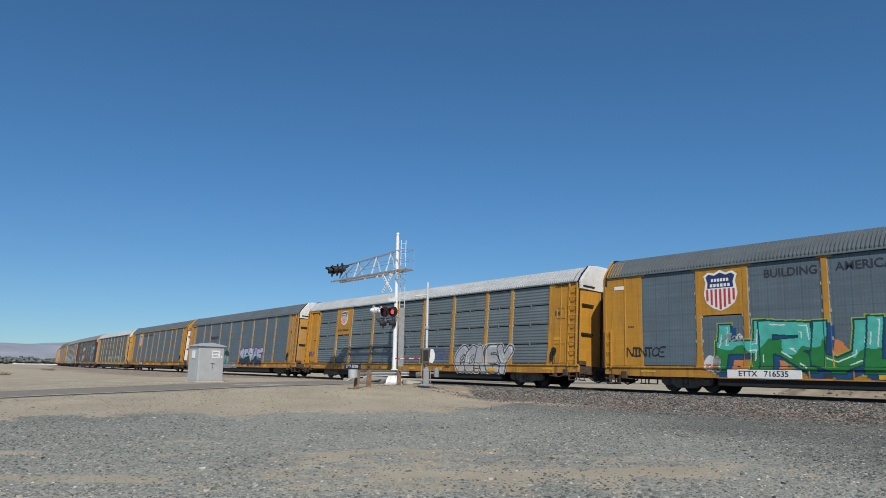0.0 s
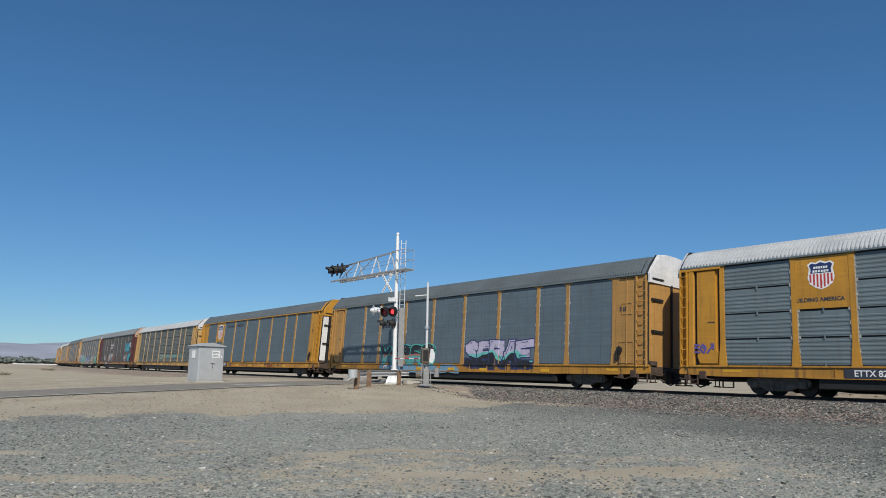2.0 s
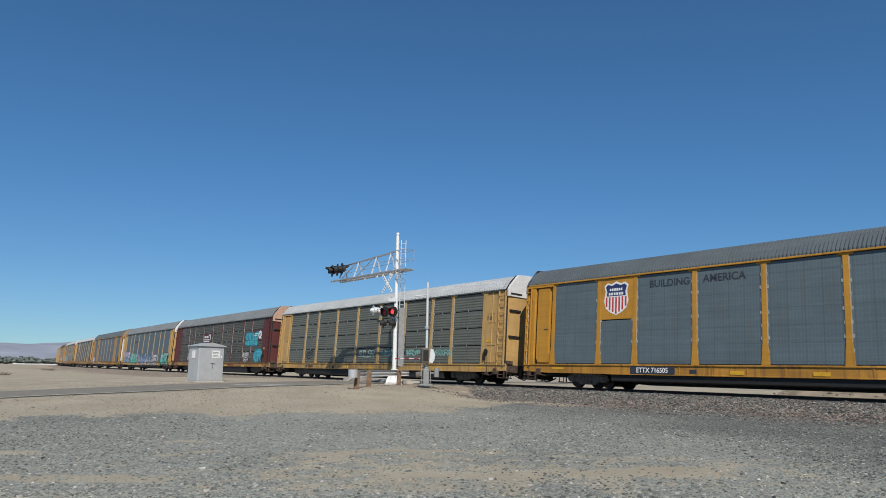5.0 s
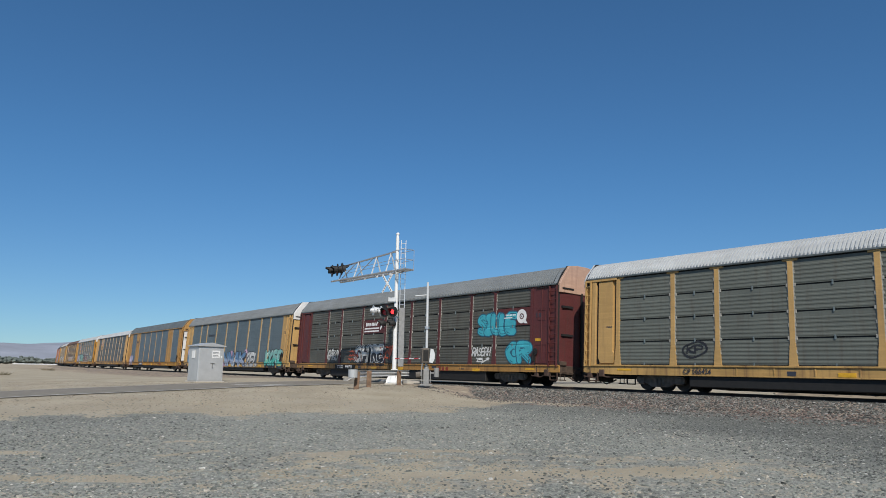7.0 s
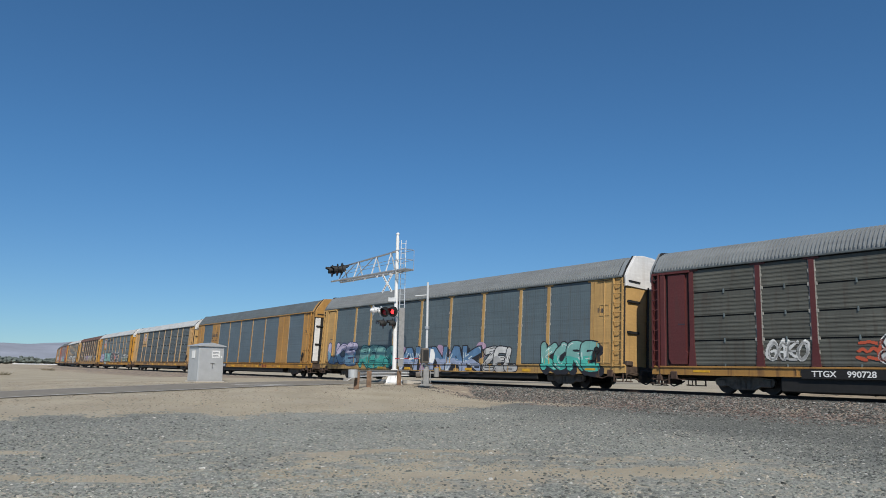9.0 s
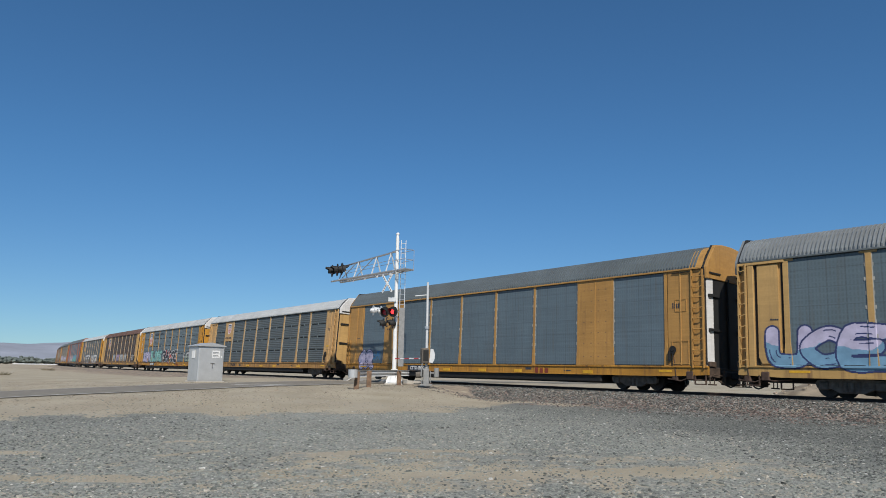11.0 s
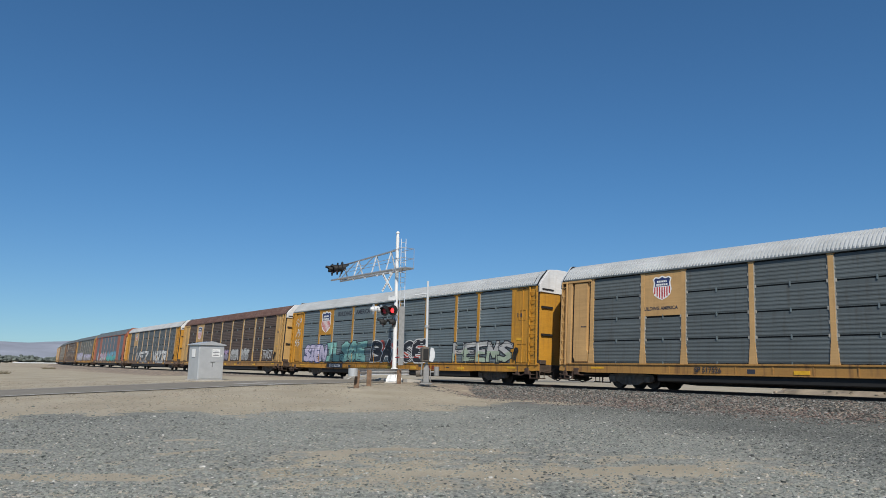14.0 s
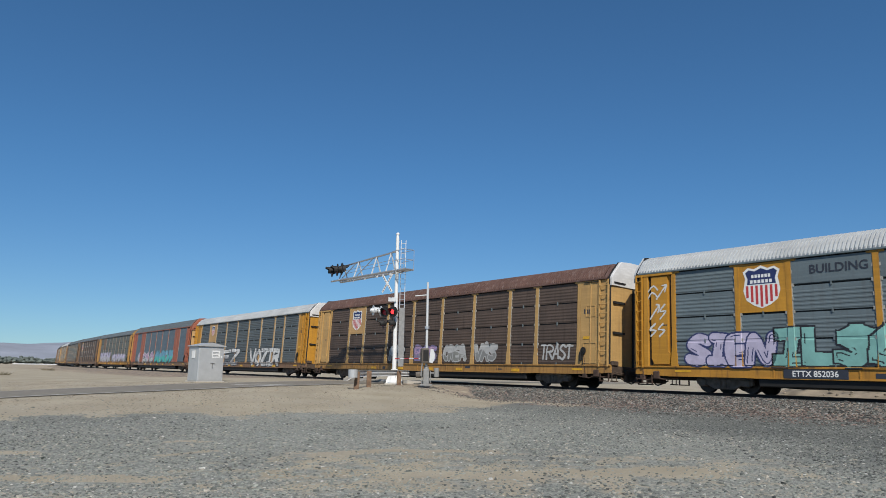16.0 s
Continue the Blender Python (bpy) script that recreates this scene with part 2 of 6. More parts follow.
ROOF_RUST = paint("rusted_roof_sheet", (0.115, 0.062, 0.05, 1), (0.22, 0.16, 0.14, 1), 0.6, 0.75, 0.0, 0.3)
# grimy black parts; also the shade painted on two inner door leaves
BLACK = plain("black_grime_and_shade", (0.010, 0.0095, 0.009, 1), 0.7, 0.0, 0.3)
GAP = plain("shut_line_black", (0.012, 0.012, 0.012, 1), 0.8)
STEEL = plain("worn_steel", (0.045, 0.038, 0.034, 1), 0.5, 0.6, 0.25)
RAIL_RUST = plain("dark_rail_rust", (0.055, 0.036, 0.028, 1), 0.75, 0.2, 0.3)
RUSTY = plain("rusty_iron", (0.07, 0.042, 0.03, 1), 0.85, 0.1, 0.35)
ALU = plain("dull_aluminium", (0.62, 0.63, 0.64, 1), 0.42, 0.75, 0.08)
SILVER = plain("silver_paint", (0.60, 0.61, 0.61, 1), 0.45, 0.15, 0.06)
MAST_WHITE = plain("white_mast_paint", (0.76, 0.76, 0.74, 1), 0.5, 0.0, 0.05)
CABINET = plain("brushed_cabinet_sheet", (0.52, 0.53, 0.53, 1), 0.45, 0.35, 0.07, 2.0)
GATE_GREY = plain("weathered_grey_case", (0.25, 0.25, 0.245, 1), 0.6, 0.1, 0.15)
WOOD = plain("weathered_post_timber", (0.17, 0.105, 0.065, 1), 0.9, 0.0, 0.35)
ASPHALT = plain("worn_asphalt", (0.200, 0.178, 0.142, 1), 0.9, 0.0, 0.18, 3.0)
LINE_WHITE = plain("worn_road_paint", (0.52, 0.50, 0.46, 1), 0.8, 0.0, 0.2, 8.0)
CONCRETE = plain("pale_concrete", (0.45, 0.42, 0.37, 1), 0.9, 0.0, 0.12)
SIGN_WHITE = plain("white_label", (0.78, 0.78, 0.76, 1), 0.5, 0.0, 0.03)
INK = plain("dark_ink", (0.03, 0.035, 0.05, 1), 0.6, 0.0, 0.1)
NAVY = plain("navy_enamel", (0.022, 0.035, 0.12, 1), 0.5, 0.0, 0.15)
RED = plain("faded_red_enamel", (0.48, 0.045, 0.045, 1), 0.5, 0.0, 0.15)
OXIDE = plain("dull_oxide_red", (0.20, 0.035, 0.02, 1), 0.7, 0.0, 0.2)
LENS_OFF = plain("dark_red_lens", (0.42, 0.02, 0.03, 1), 0.25)
LENS_ON = glowing("lit_red_lens", (1.0, 0.035, 0.04, 1), 2.3)
GROUND = ground_mat()
PLASTER_WHITE = plain("white_sheeting", (0.52, 0.53, 0.53, 1), 0.8)
FRAME_DUST = plain("dusty_cast_steel", (0.135, 0.115, 0.095, 1), 0.85, 0.1, 0.35)
# distance haze is mixed into the hills' colour
HILL = plain("haze_tinted_hills", (0.265, 0.285, 0.335, 1), 1.0, 0.0, 0.16, 0.006)
# leaf green lightened towards grey to carry the haze of the far row
LEAF = plain("haze_tinted_foliage", (0.115, 0.135, 0.12, 1), 0.9, 0.0, 0.3, 0.6)
BANK_EARTH = plain("tan_rubble_earth", (0.24, 0.20, 0.15, 1), 0.95, 0.0, 0.35, 1.5)
BARK = plain("grey_bark", (0.12, 0.09, 0.07, 1), 0.9)
SCRUB = plain("dry_scrub", (0.19, 0.16, 0.10, 1), 0.95, 0.0, 0.3)
GRAVEL_STONE = stones_mat("loose_gravel", [(0.0, (0.135, 0.146, 0.132, 1)), (0.2, (0.208, 0.226, 0.204, 1)), (0.55, (0.32, 0.335, 0.295, 1)),
                                            (0.84, (0.41, 0.375, 0.31, 1)), (0.975, (0.60, 0.58, 0.54, 1))])
DARK_GRAVEL = stones_mat("darker_gravel", [(0.0, (0.055, 0.06, 0.056, 1)), (0.25, (0.095, 0.104, 0.097, 1)), (0.6, (0.155, 0.165, 0.153, 1)),
                                               (0.88, (0.28, 0.28, 0.25, 1)), (0.98, (0.52, 0.52, 0.49, 1))])
SAND_STONE = stones_mat("tan_pebbles", [(0.0, (0.17, 0.145, 0.105, 1)), (0.3, (0.26, 0.22, 0.16, 1)), (0.65, (0.38, 0.31, 0.24, 1)), (0.92, (0.5, 0.44, 0.37, 1))])
BALLAST_STONE = stones_mat("track_ballast", [(0.0, (0.04, 0.042, 0.039, 1)), (0.28, (0.10, 0.104, 0.096, 1)), (0.52, (0.165, 0.17, 0.155, 1)),
                                             (0.86, (0.16, 0.12, 0.105, 1)), (0.92, (0.36, 0.35, 0.325, 1))])
RED_BALLAST = stones_mat("reddish_ballast", [(0.0, (0.06, 0.045, 0.04, 1)), (0.3, (0.15, 0.105, 0.09, 1)), (0.6, (0.24, 0.165, 0.14, 1)), (0.9, (0.38, 0.33, 0.29, 1))])
BRACKET = plain("pale_bracket_sheet", (0.36, 0.35, 0.31, 1), 0.6, 0.1, 0.25, 9.0)


# ---------------------------------------------------------------- mesh helpers
def mesh_of(name, verts, faces, mats, index=None, smooth_shade=False):
    me = bpy.data.meshes.new(name)
    me.from_pydata(verts, [], faces)
    for m in (mats if isinstance(mats, (list, tuple)) else [mats]):
        me.materials.append(m)
    if index is not None:
        me.polygons.foreach_set("material_index", index)
    if smooth_shade:
        me.polygons.foreach_set("use_smooth", [True] * len(me.polygons))
    me.update()
    return me


def part(name, data, material=None, parent=None, label="", at=None):
    """Links a bmesh or a mesh as one object under a thing or a part."""
    if isinstance(data, bmesh.types.BMesh):
        me = bpy.data.meshes.new(name)
        data.normal_update()
        data.to_mesh(me)
        data.free()
        me.materials.append(material)
        data = me
    ob = new(name, data)
    if parent is not None:
        ob.parent = parent
    if at is not None:
        ob.matrix_basis = at
    return tagged(ob, label)


def empty(name, m=None):
    ob = new(name)
    ob.empty_display_size = 0.2
    if m is not None:
        ob.matrix_basis = m
    return ob


def box(bm, x0, x1, y0, y1, z0, z1, bevel=0.0):
    r = bmesh.ops.create_cube(bm, size=1.0)
    vs = r["verts"]
    for v in vs:
        v.co = Vector((x0 + (v.co.x + 0.5) * (x1 - x0), y0 + (v.co.y + 0.5) * (y1 - y0), z0 + (v.co.z + 0.5) * (z1 - z0)))
    if bevel:
        bmesh.ops.bevel(bm, geom=list({e for v in vs for e in v.link_edges}), offset=bevel, segments=1, affect="EDGES")
    return bm


def rod(bm, a, b, r, r2=None, seg=10):
    a, b = Vector(a), Vector(b)
    d = b - a
    m = Matrix.Translation((a + b) / 2) @ d.to_track_quat("Z", "Y").to_matrix().to_4x4()
    bmesh.ops.create_cone(bm, cap_ends=True, segments=seg, radius1=r, radius2=r if r2 is None else r2, depth=d.length, matrix=m)
    return bm


def prism(bm, pts, y0, y1):
    """Outline in x, z pushed from y0 to y1."""
    a = [bm.verts.new((x, y0, z)) for x, z in pts]
    b = [bm.verts.new((x, y1, z)) for x, z in pts]
    n = len(pts)
    bm.faces.new(a)
    bm.faces.new(b[::-1])
    for i in range(n):
        bm.faces.new((a[i], b[i], b[(i + 1) % n], a[(i + 1) % n]))
    bmesh.ops.recalc_face_normals(bm, faces=bm.faces[:])
    return bm


def text_mesh(name, words, size, material, bold=0.0):
    cu = bpy.data.curves.new(name, "FONT")
    cu.body, cu.size, cu.align_x, cu.align_y = words, size, "CENTER", "CENTER"
    cu.offset, cu.extrude, cu.resolution_u = bold, 0.003, 3
    tmp = new(name, cu)
    me = bpy.data.meshes.new_from_object(tmp.evaluated_get(bpy.context.evaluated_depsgraph_get()))
    bpy.data.objects.remove(tmp)
    bpy.data.curves.remove(cu)
    me.materials.clear()
    me.materials.append(material)
    return me


# ---------------------------------------------------------------- ground
def axis_steps(lo, hi, a, b, fine, grow=1.22):
    out = list(np.arange(a, b + 1e-6, fine))
    step, x = fine, b
    while x < hi:
        step *= grow
        x = min(hi, x + step)
        out.append(x)
    step, x = fine, a
    while x > lo:
        step *= grow
        x = max(lo, x - step)
        out.insert(0, x)
    return out


ROAD_DIR, ROAD_A = Vector((0.55, 0.835)).normalized(), Vector((-9.83, 30.1))
ROAD_LEFT = Vector((-ROAD_DIR.y, ROAD_DIR.x))
ROAD_W = 6.0


# patches where the gravel is worn through to the sand: middle, half widths, slant
BARE = ((-1.9, 12.3, 0.75, 0.45, 0.0), (-0.3, 12.9, 1.3, 0.32, 0.05), (-3.9, 12.4, 0.95, 0.22, 0.9), (-5.0, 13.9, 0.8, 0.3, 0.2), (-4.6, 9.4, 1.5, 0.4, 0.0), (0.2, 10.2, 1.6, 0.35, 0.0),
        (2.9, 10.6, 1.6, 0.5, 0.1), (-7.3, 12.0, 1.4, 0.4, 0.1))


def cover(x, y):
    """How much grey gravel and how much reddish track dust lies at a place."""
    s, q = plan(x, y)
    line = np.interp(x, [-40, -22, -14, -9, -4, -1, 1, 3, 7.5, 12.7, 40], [2, 8, 13.5, 19.5, 21.0, 22.5, 25.0, 28.3, 27.0, 24.2, 4])
    gravel = 0.5 + (line - y + 2.2 * noise.noise((x * 0.45, y * 0.45, 2.0)) + 0.9 * noise.noise((x * 1.4, y * 1.4, 7.0))) / 2.4
    bare = smooth(9.0, 13.5, math.hypot((x - 0.8) * 0.5, y - 11.3) * 2.4 + 3.0 * noise.noise((x * 0.5, y * 0.5, 3.0)) + 5.5)
    near = smooth(13.5, 9.0, y + 1.5 * noise.noise((x * 0.35, y * 0.35, 8.0)))
    gravel = min(1.0, max(0.0, gravel)) * (1 - 0.42 * (1 - bare)) * (1 - 0.30 * near)
    for px, py, rx, ry, lean in BARE:
        u, v = x - px, y - py - lean * (x - px)
        d = math.hypot(u / rx, v / ry) + 0.5 * noise.noise((x * 1.3, y * 1.3, 6.0))
        gravel *= 1 - 0.85 * smooth(1.15, 0.5, d)
    red = smooth(7.5, 3.5, abs(q)) * (0.6 if s < 0 else 0.5) * smooth(-60, -5, s) if s < 18 else smooth(9, 4.5, abs(q))
    return gravel, red


def dark_share(x, y):
    """Share of darker gravel, more of it to the right and at the far left."""
    s, q = plan(x, y)
    return min(0.95, max(0.05, 0.05 + 0.95 * smooth(0.5, 11.0, x * 0.9 + 0.28 * (y - 14)) + 0.27 * smooth(-3.0, -9.0, x) + 0.35 * noise.noise((x * 0.3, y * 0.3, 5.0))))


def build_ground():
    xs = axis_steps(-4200, 3000, -26, 24, 0.5)
    ys = axis_steps(-600, 4600, 3, 50, 0.5)
    verts = [(x, y, ground_z(x, y)) for y in ys for x in xs]
    nx = len(xs)
    faces = [(j * nx + i, j * nx + i + 1, (j + 1) * nx + i + 1, (j + 1) * nx + i) for j in range(len(ys) - 1) for i in range(nx - 1)]
    me = mesh_of("ground", verts, faces, GROUND, smooth_shade=True)
    at = me.color_attributes.new("cover", "FLOAT_COLOR", "POINT")
    vals = []
    for x, y, z in verts:
        g, r = cover(x, y)
        vals += [g, r, dark_share(x, y), 1.0]
    at.data.foreach_set("color", vals)
    tagged(part("ground", me), "flat desert ground of pale sand with grey gravel", "ground", kind="structure")


def scatter(name, spots, size, mat, parent, seed):
    """Loose stones, each a small uneven lump, in one mesh."""
    rng = np.random.default_rng(seed)
    base = np.array([(1, 0, -0.2), (0, 1, -0.2), (-1, 0, -0.2), (0, -1, -0.2), (0.55, 0.4, 0.6), (-0.4, 0.55, 0.6), (-0.55, -0.4, 0.6), (0.4, -0.55, 0.6)])
    quad = np.array([(0, 1, 5, 4), (1, 2, 6, 5), (2, 3, 7, 6), (3, 0, 4, 7), (4, 5, 6, 7)])
    n = len(spots)
    ang = rng.uniform(0, 6.28, (n, 1))
    sz = (rng.uniform(0.5, 1.0, n) ** 1.6 * size * (1 + 0.8 * (rng.random(n) > 0.985)))[:, None]
    sx, hz = rng.uniform(0.7, 1.4, (n, 1)), rng.uniform(0.6, 1.25, (n, 1))
    ca, sa = np.cos(ang), np.sin(ang)
    bx, by = base[None, :, 0] * sx + rng.uniform(-0.22, 0.22, (n, 8)), base[None, :, 1] + rng.uniform(-0.22, 0.22, (n, 8))
    bz = base[None, :, 2] * hz + rng.uniform(-0.15, 0.15, (n, 8))
    v = np.stack([(bx * ca - by * sa) * sz, (bx * sa + by * ca) * sz, bz * sz], -1) + np.array(spots)[:, None, :]
    f = (quad[None] + 8 * np.arange(n)[:, None, None]).reshape(-1, 4)
    me = mesh_of(name, v.reshape(-1, 3).tolist(), f.tolist(), mat)
    return tagged(part(name, me, parent=parent), kind="stuff")


def build_gravel():
    rng = np.random.default_rng(5)
    spots, dark = [], []
    while len(spots) + len(dark) < 90000:
        y = 6.5 + 20 * rng.random() ** 1.6
        x = rng.uniform(-0.75, 0.75) * (y + 1)
        g, r = cover(x, y)
        if rng.random() < g * 0.95 + 0.07:
            s, q = plan(x, y)
            if q > 4.4:
                (dark if rng.random() < dark_share(x, y) else spots).append((x, y, ground_z(x, y) - 0.003))
    bed = scatter("gravel", spots, 0.027, GRAVEL_STONE, None, 6)
    tagged(bed, "loose crushed grey gravel lying on the sand", "gravel")
    scatter("dark_gravel", dark, 0.03, DARK_GRAVEL, bed, 7)
    tan = []
    while len(tan) < 11000:
        y = rng.uniform(20, 41)
        x = rng.uniform(-0.66, 0.3) * y
        g, r = cover(x, y)
        s, q = plan(x, y)
        u = (Vector((x, y)) - ROAD_A).dot(ROAD_LEFT)
        if q > 3.5 and not -0.2 < u < ROAD_W + 0.2 and rng.random() < 0.25 + 0.75 * (noise.noise((x * 0.6, y * 0.6, 2.0)) > 0.0) and g < 0.8:
            tan.append((x, y, ground_z(x, y) - 0.002))
    scatter("sand_pebbles", tan, 0.026, SAND_STONE, bed, 8)


def build_road():
    def strip(name, u0, u1, v0, v1, lift, mat, label, n=60):
        verts, faces = [], []
        m = max(1, int(round((v1 - v0) / 0.5)))
        for i in range(n + 1):
            for j in range(m + 1):
                p = ROAD_A + ROAD_DIR * (u0 + (u1 - u0) * i / n) + ROAD_LEFT * (v0 + (v1 - v0) * j / m)
                verts.append((p.x, p.y, road_z(p.x, p.y) + lift))
        for i in range(n):
            for j in range(m):
                o = i * (m + 1) + j
                faces.append((o, o + m + 1, o + m + 2, o + 1))
        return tagged(part(name, mesh_of(name, verts, faces, mat)), label, "road", kind="structure")

    def road_z(x, y):
        s, q = plan(x, y)
        return max(ground_z(x, y), RAIL_Z + banked(q) - 0.03 if abs(q) < 2.2 else -9)

    strip("road", -60, 60, 0.0, ROAD_W, 0.022, ASPHALT, "worn grey asphalt road over the level crossing", 240)
    strip("road_line", -60, 9.3, 0.12, 0.32, 0.03, LINE_WHITE, "worn white edge line on the road", 138)
    strip("road_line", -60, 60, ROAD_W - 0.4, ROAD_W - 0.27, 0.03, LINE_WHITE, "worn white edge line on the road", 240)
    strip("stop_line", 3.9, 4.3, 0.3, 3.0, 0.03, LINE_WHITE, "worn white stop line on the road", 2)
    strip("stop_line", 5.2, 5.6, 0.3, 3.0, 0.03, LINE_WHITE, "worn white stop line on the road", 2)


def banked(q):
    """Rise of the canted track at q metres to the camera's side of its centre."""
    return math.tan(radians(BANK)) * min(2.0, max(-2.0, q))


def sweep(profile, s0, s1, step, name, mat, smooth_shade=False):
    """Profile of (q, z) swept along the track."""
    n = int(round((s1 - s0) / step))
    m = len(profile)
    verts = [(*track(s0 + step * i, q)[:2], z) for i in range(n + 1) for q, z in profile]
    faces = [(i * m + j, i * m + (j + 1) % m, (i + 1) * m + (j + 1) % m, (i + 1) * m + j) for i in range(n) for j in range(m)]
    faces += [tuple(range(m))[::-1], tuple(n * m + j for j in range(m))]
    return mesh_of(name, verts, faces, mat, smooth_shade=smooth_shade)


def build_track():
    g = 0.7175
    bed = sweep([(-3.6, 0.0), (-3.5, 0.16), (-1.9, 0.50), (0.9, 0.62), (1.7, 0.64), (3.9, 0.17), (4.0, 0.0)], -150, 800, 5, "ballast_bed", GROUND)
    at = bed.color_attributes.new("cover", "FLOAT_COLOR", "POINT")
    at.data.foreach_set("color", [0.5, 0.75, 0.8, 1.0] * len(bed.vertices))
    bed = tagged(part("ballast_bed", bed), "raised bed of grey and reddish crushed stone", "track bed", kind="structure")
    rng = np.random.default_rng(9)
    spots, foot = [], []
    for i in range(60000):
        s = -27 + (32 * rng.random() if i < 42000 else 80 * rng.random() ** 1.3)
        q = (rng.uniform(0.8, 4.1) if rng.random() < 0.9 else 4.1 + 2.2 * rng.random() ** 2.2) if i < 42000 else rng.uniform(-3.2, 3.9)
        zq = np.interp(q, [-3.5, -1.9, 0.9, 1.7, 3.9, 4.3], [0.16, 0.50, 0.62, 0.64, 0.17, 0.19])
        x, y, _t = track(s, q)
        if q > 4.1:
            zq = ground_z(x, y)
        if q > 2.0 and rng.random() < smooth(-7.0, -2.5, s + 1.2 * noise.noise((s * 0.8, q * 0.8, 1.0))):
            continue
        if -6.0 < s < 9.0 and abs(q) < 5:
            u = (Vector((x, y)) - ROAD_A).dot(ROAD_LEFT)
            if -0.6 < u < ROAD_W + 0.6:
                continue
        (foot if rng.random() < 0.12 + 0.55 * smooth(2.4, 3.7, q) * (0.5 + noise.noise((s * 0.4, q, 4.0))) else spots).append((x, y, zq - 0.004))
    scatter("ballast_stones", spots, 0.052, BALLAST_STONE, bed, 10)
    scatter("reddish_stones", foot, 0.048, RED_BALLAST, bed, 11)
    prof = [(-0.075, 0.0), (0.075, 0.0), (0.02, 0.03), (0.012, 0.12), (0.037, 0.135), (0.037, 0.172), (-0.037, 0.172), (-0.037, 0.135), (-0.012, 0.12), (-0.02, 0.03)]
    for side in (-1, 1):
        rail = sweep([(side * (g + 0.037) + q, RAIL_Z - 0.172 + banked(side * (g + 0.037)) + z) for q, z in prof], -150, 800, 2.5, "rail", RAIL_RUST)
        tagged(part("rail", rail), "rust-brown steel rail on the ballast", "rail", group="rails of the track", kind="structure")
    tie_bm = box(bmesh.new(), -0.115, 0.115, -1.3, 1.3, -0.18, 0.0, 0.01)   # the camera's side is -y
    tie = None
    for i in range(190):
        x, y, th = track(-34 + 0.55 * i)
        m = pose(x, y, RAIL_Z - 0.172, 0, 0, math.degrees(th) - 90) @ pose(0, 0, 0, -BANK, 0, 0)
        if tie is None:
            tie = part("sleeper", tie_bm, CONCRETE, bed, at=m)
        else:
            part("sleeper", tie.data, None, bed, at=m)
    # crossing deck of concrete panels between and beside the rails
    for q0, q1 in ((-2.2, -0.85), (-0.62, 0.62), (0.85, 2.2)):
        for j in range(4):
            a, b = 2.3 + 1.85 * j, 4.1 + 1.85 * j
            pts = [track(a, q0), track(b, q0), track(b, q1), track(a, q1)]
            qs = (q0, q0, q1, q1)
            vs = [(p[0], p[1], RAIL_Z + banked(q) + d) for d in (-0.012, -0.2) for p, q in zip(pts, qs)]
            part("crossing_panel", mesh_of("crossing_panel", vs, [(0, 1, 2, 3), (4, 7, 6, 5), (0, 4, 5, 1), (1, 5, 6, 2), (2, 6, 7, 3), (3, 7, 4, 0)], CONCRETE), None, bed)


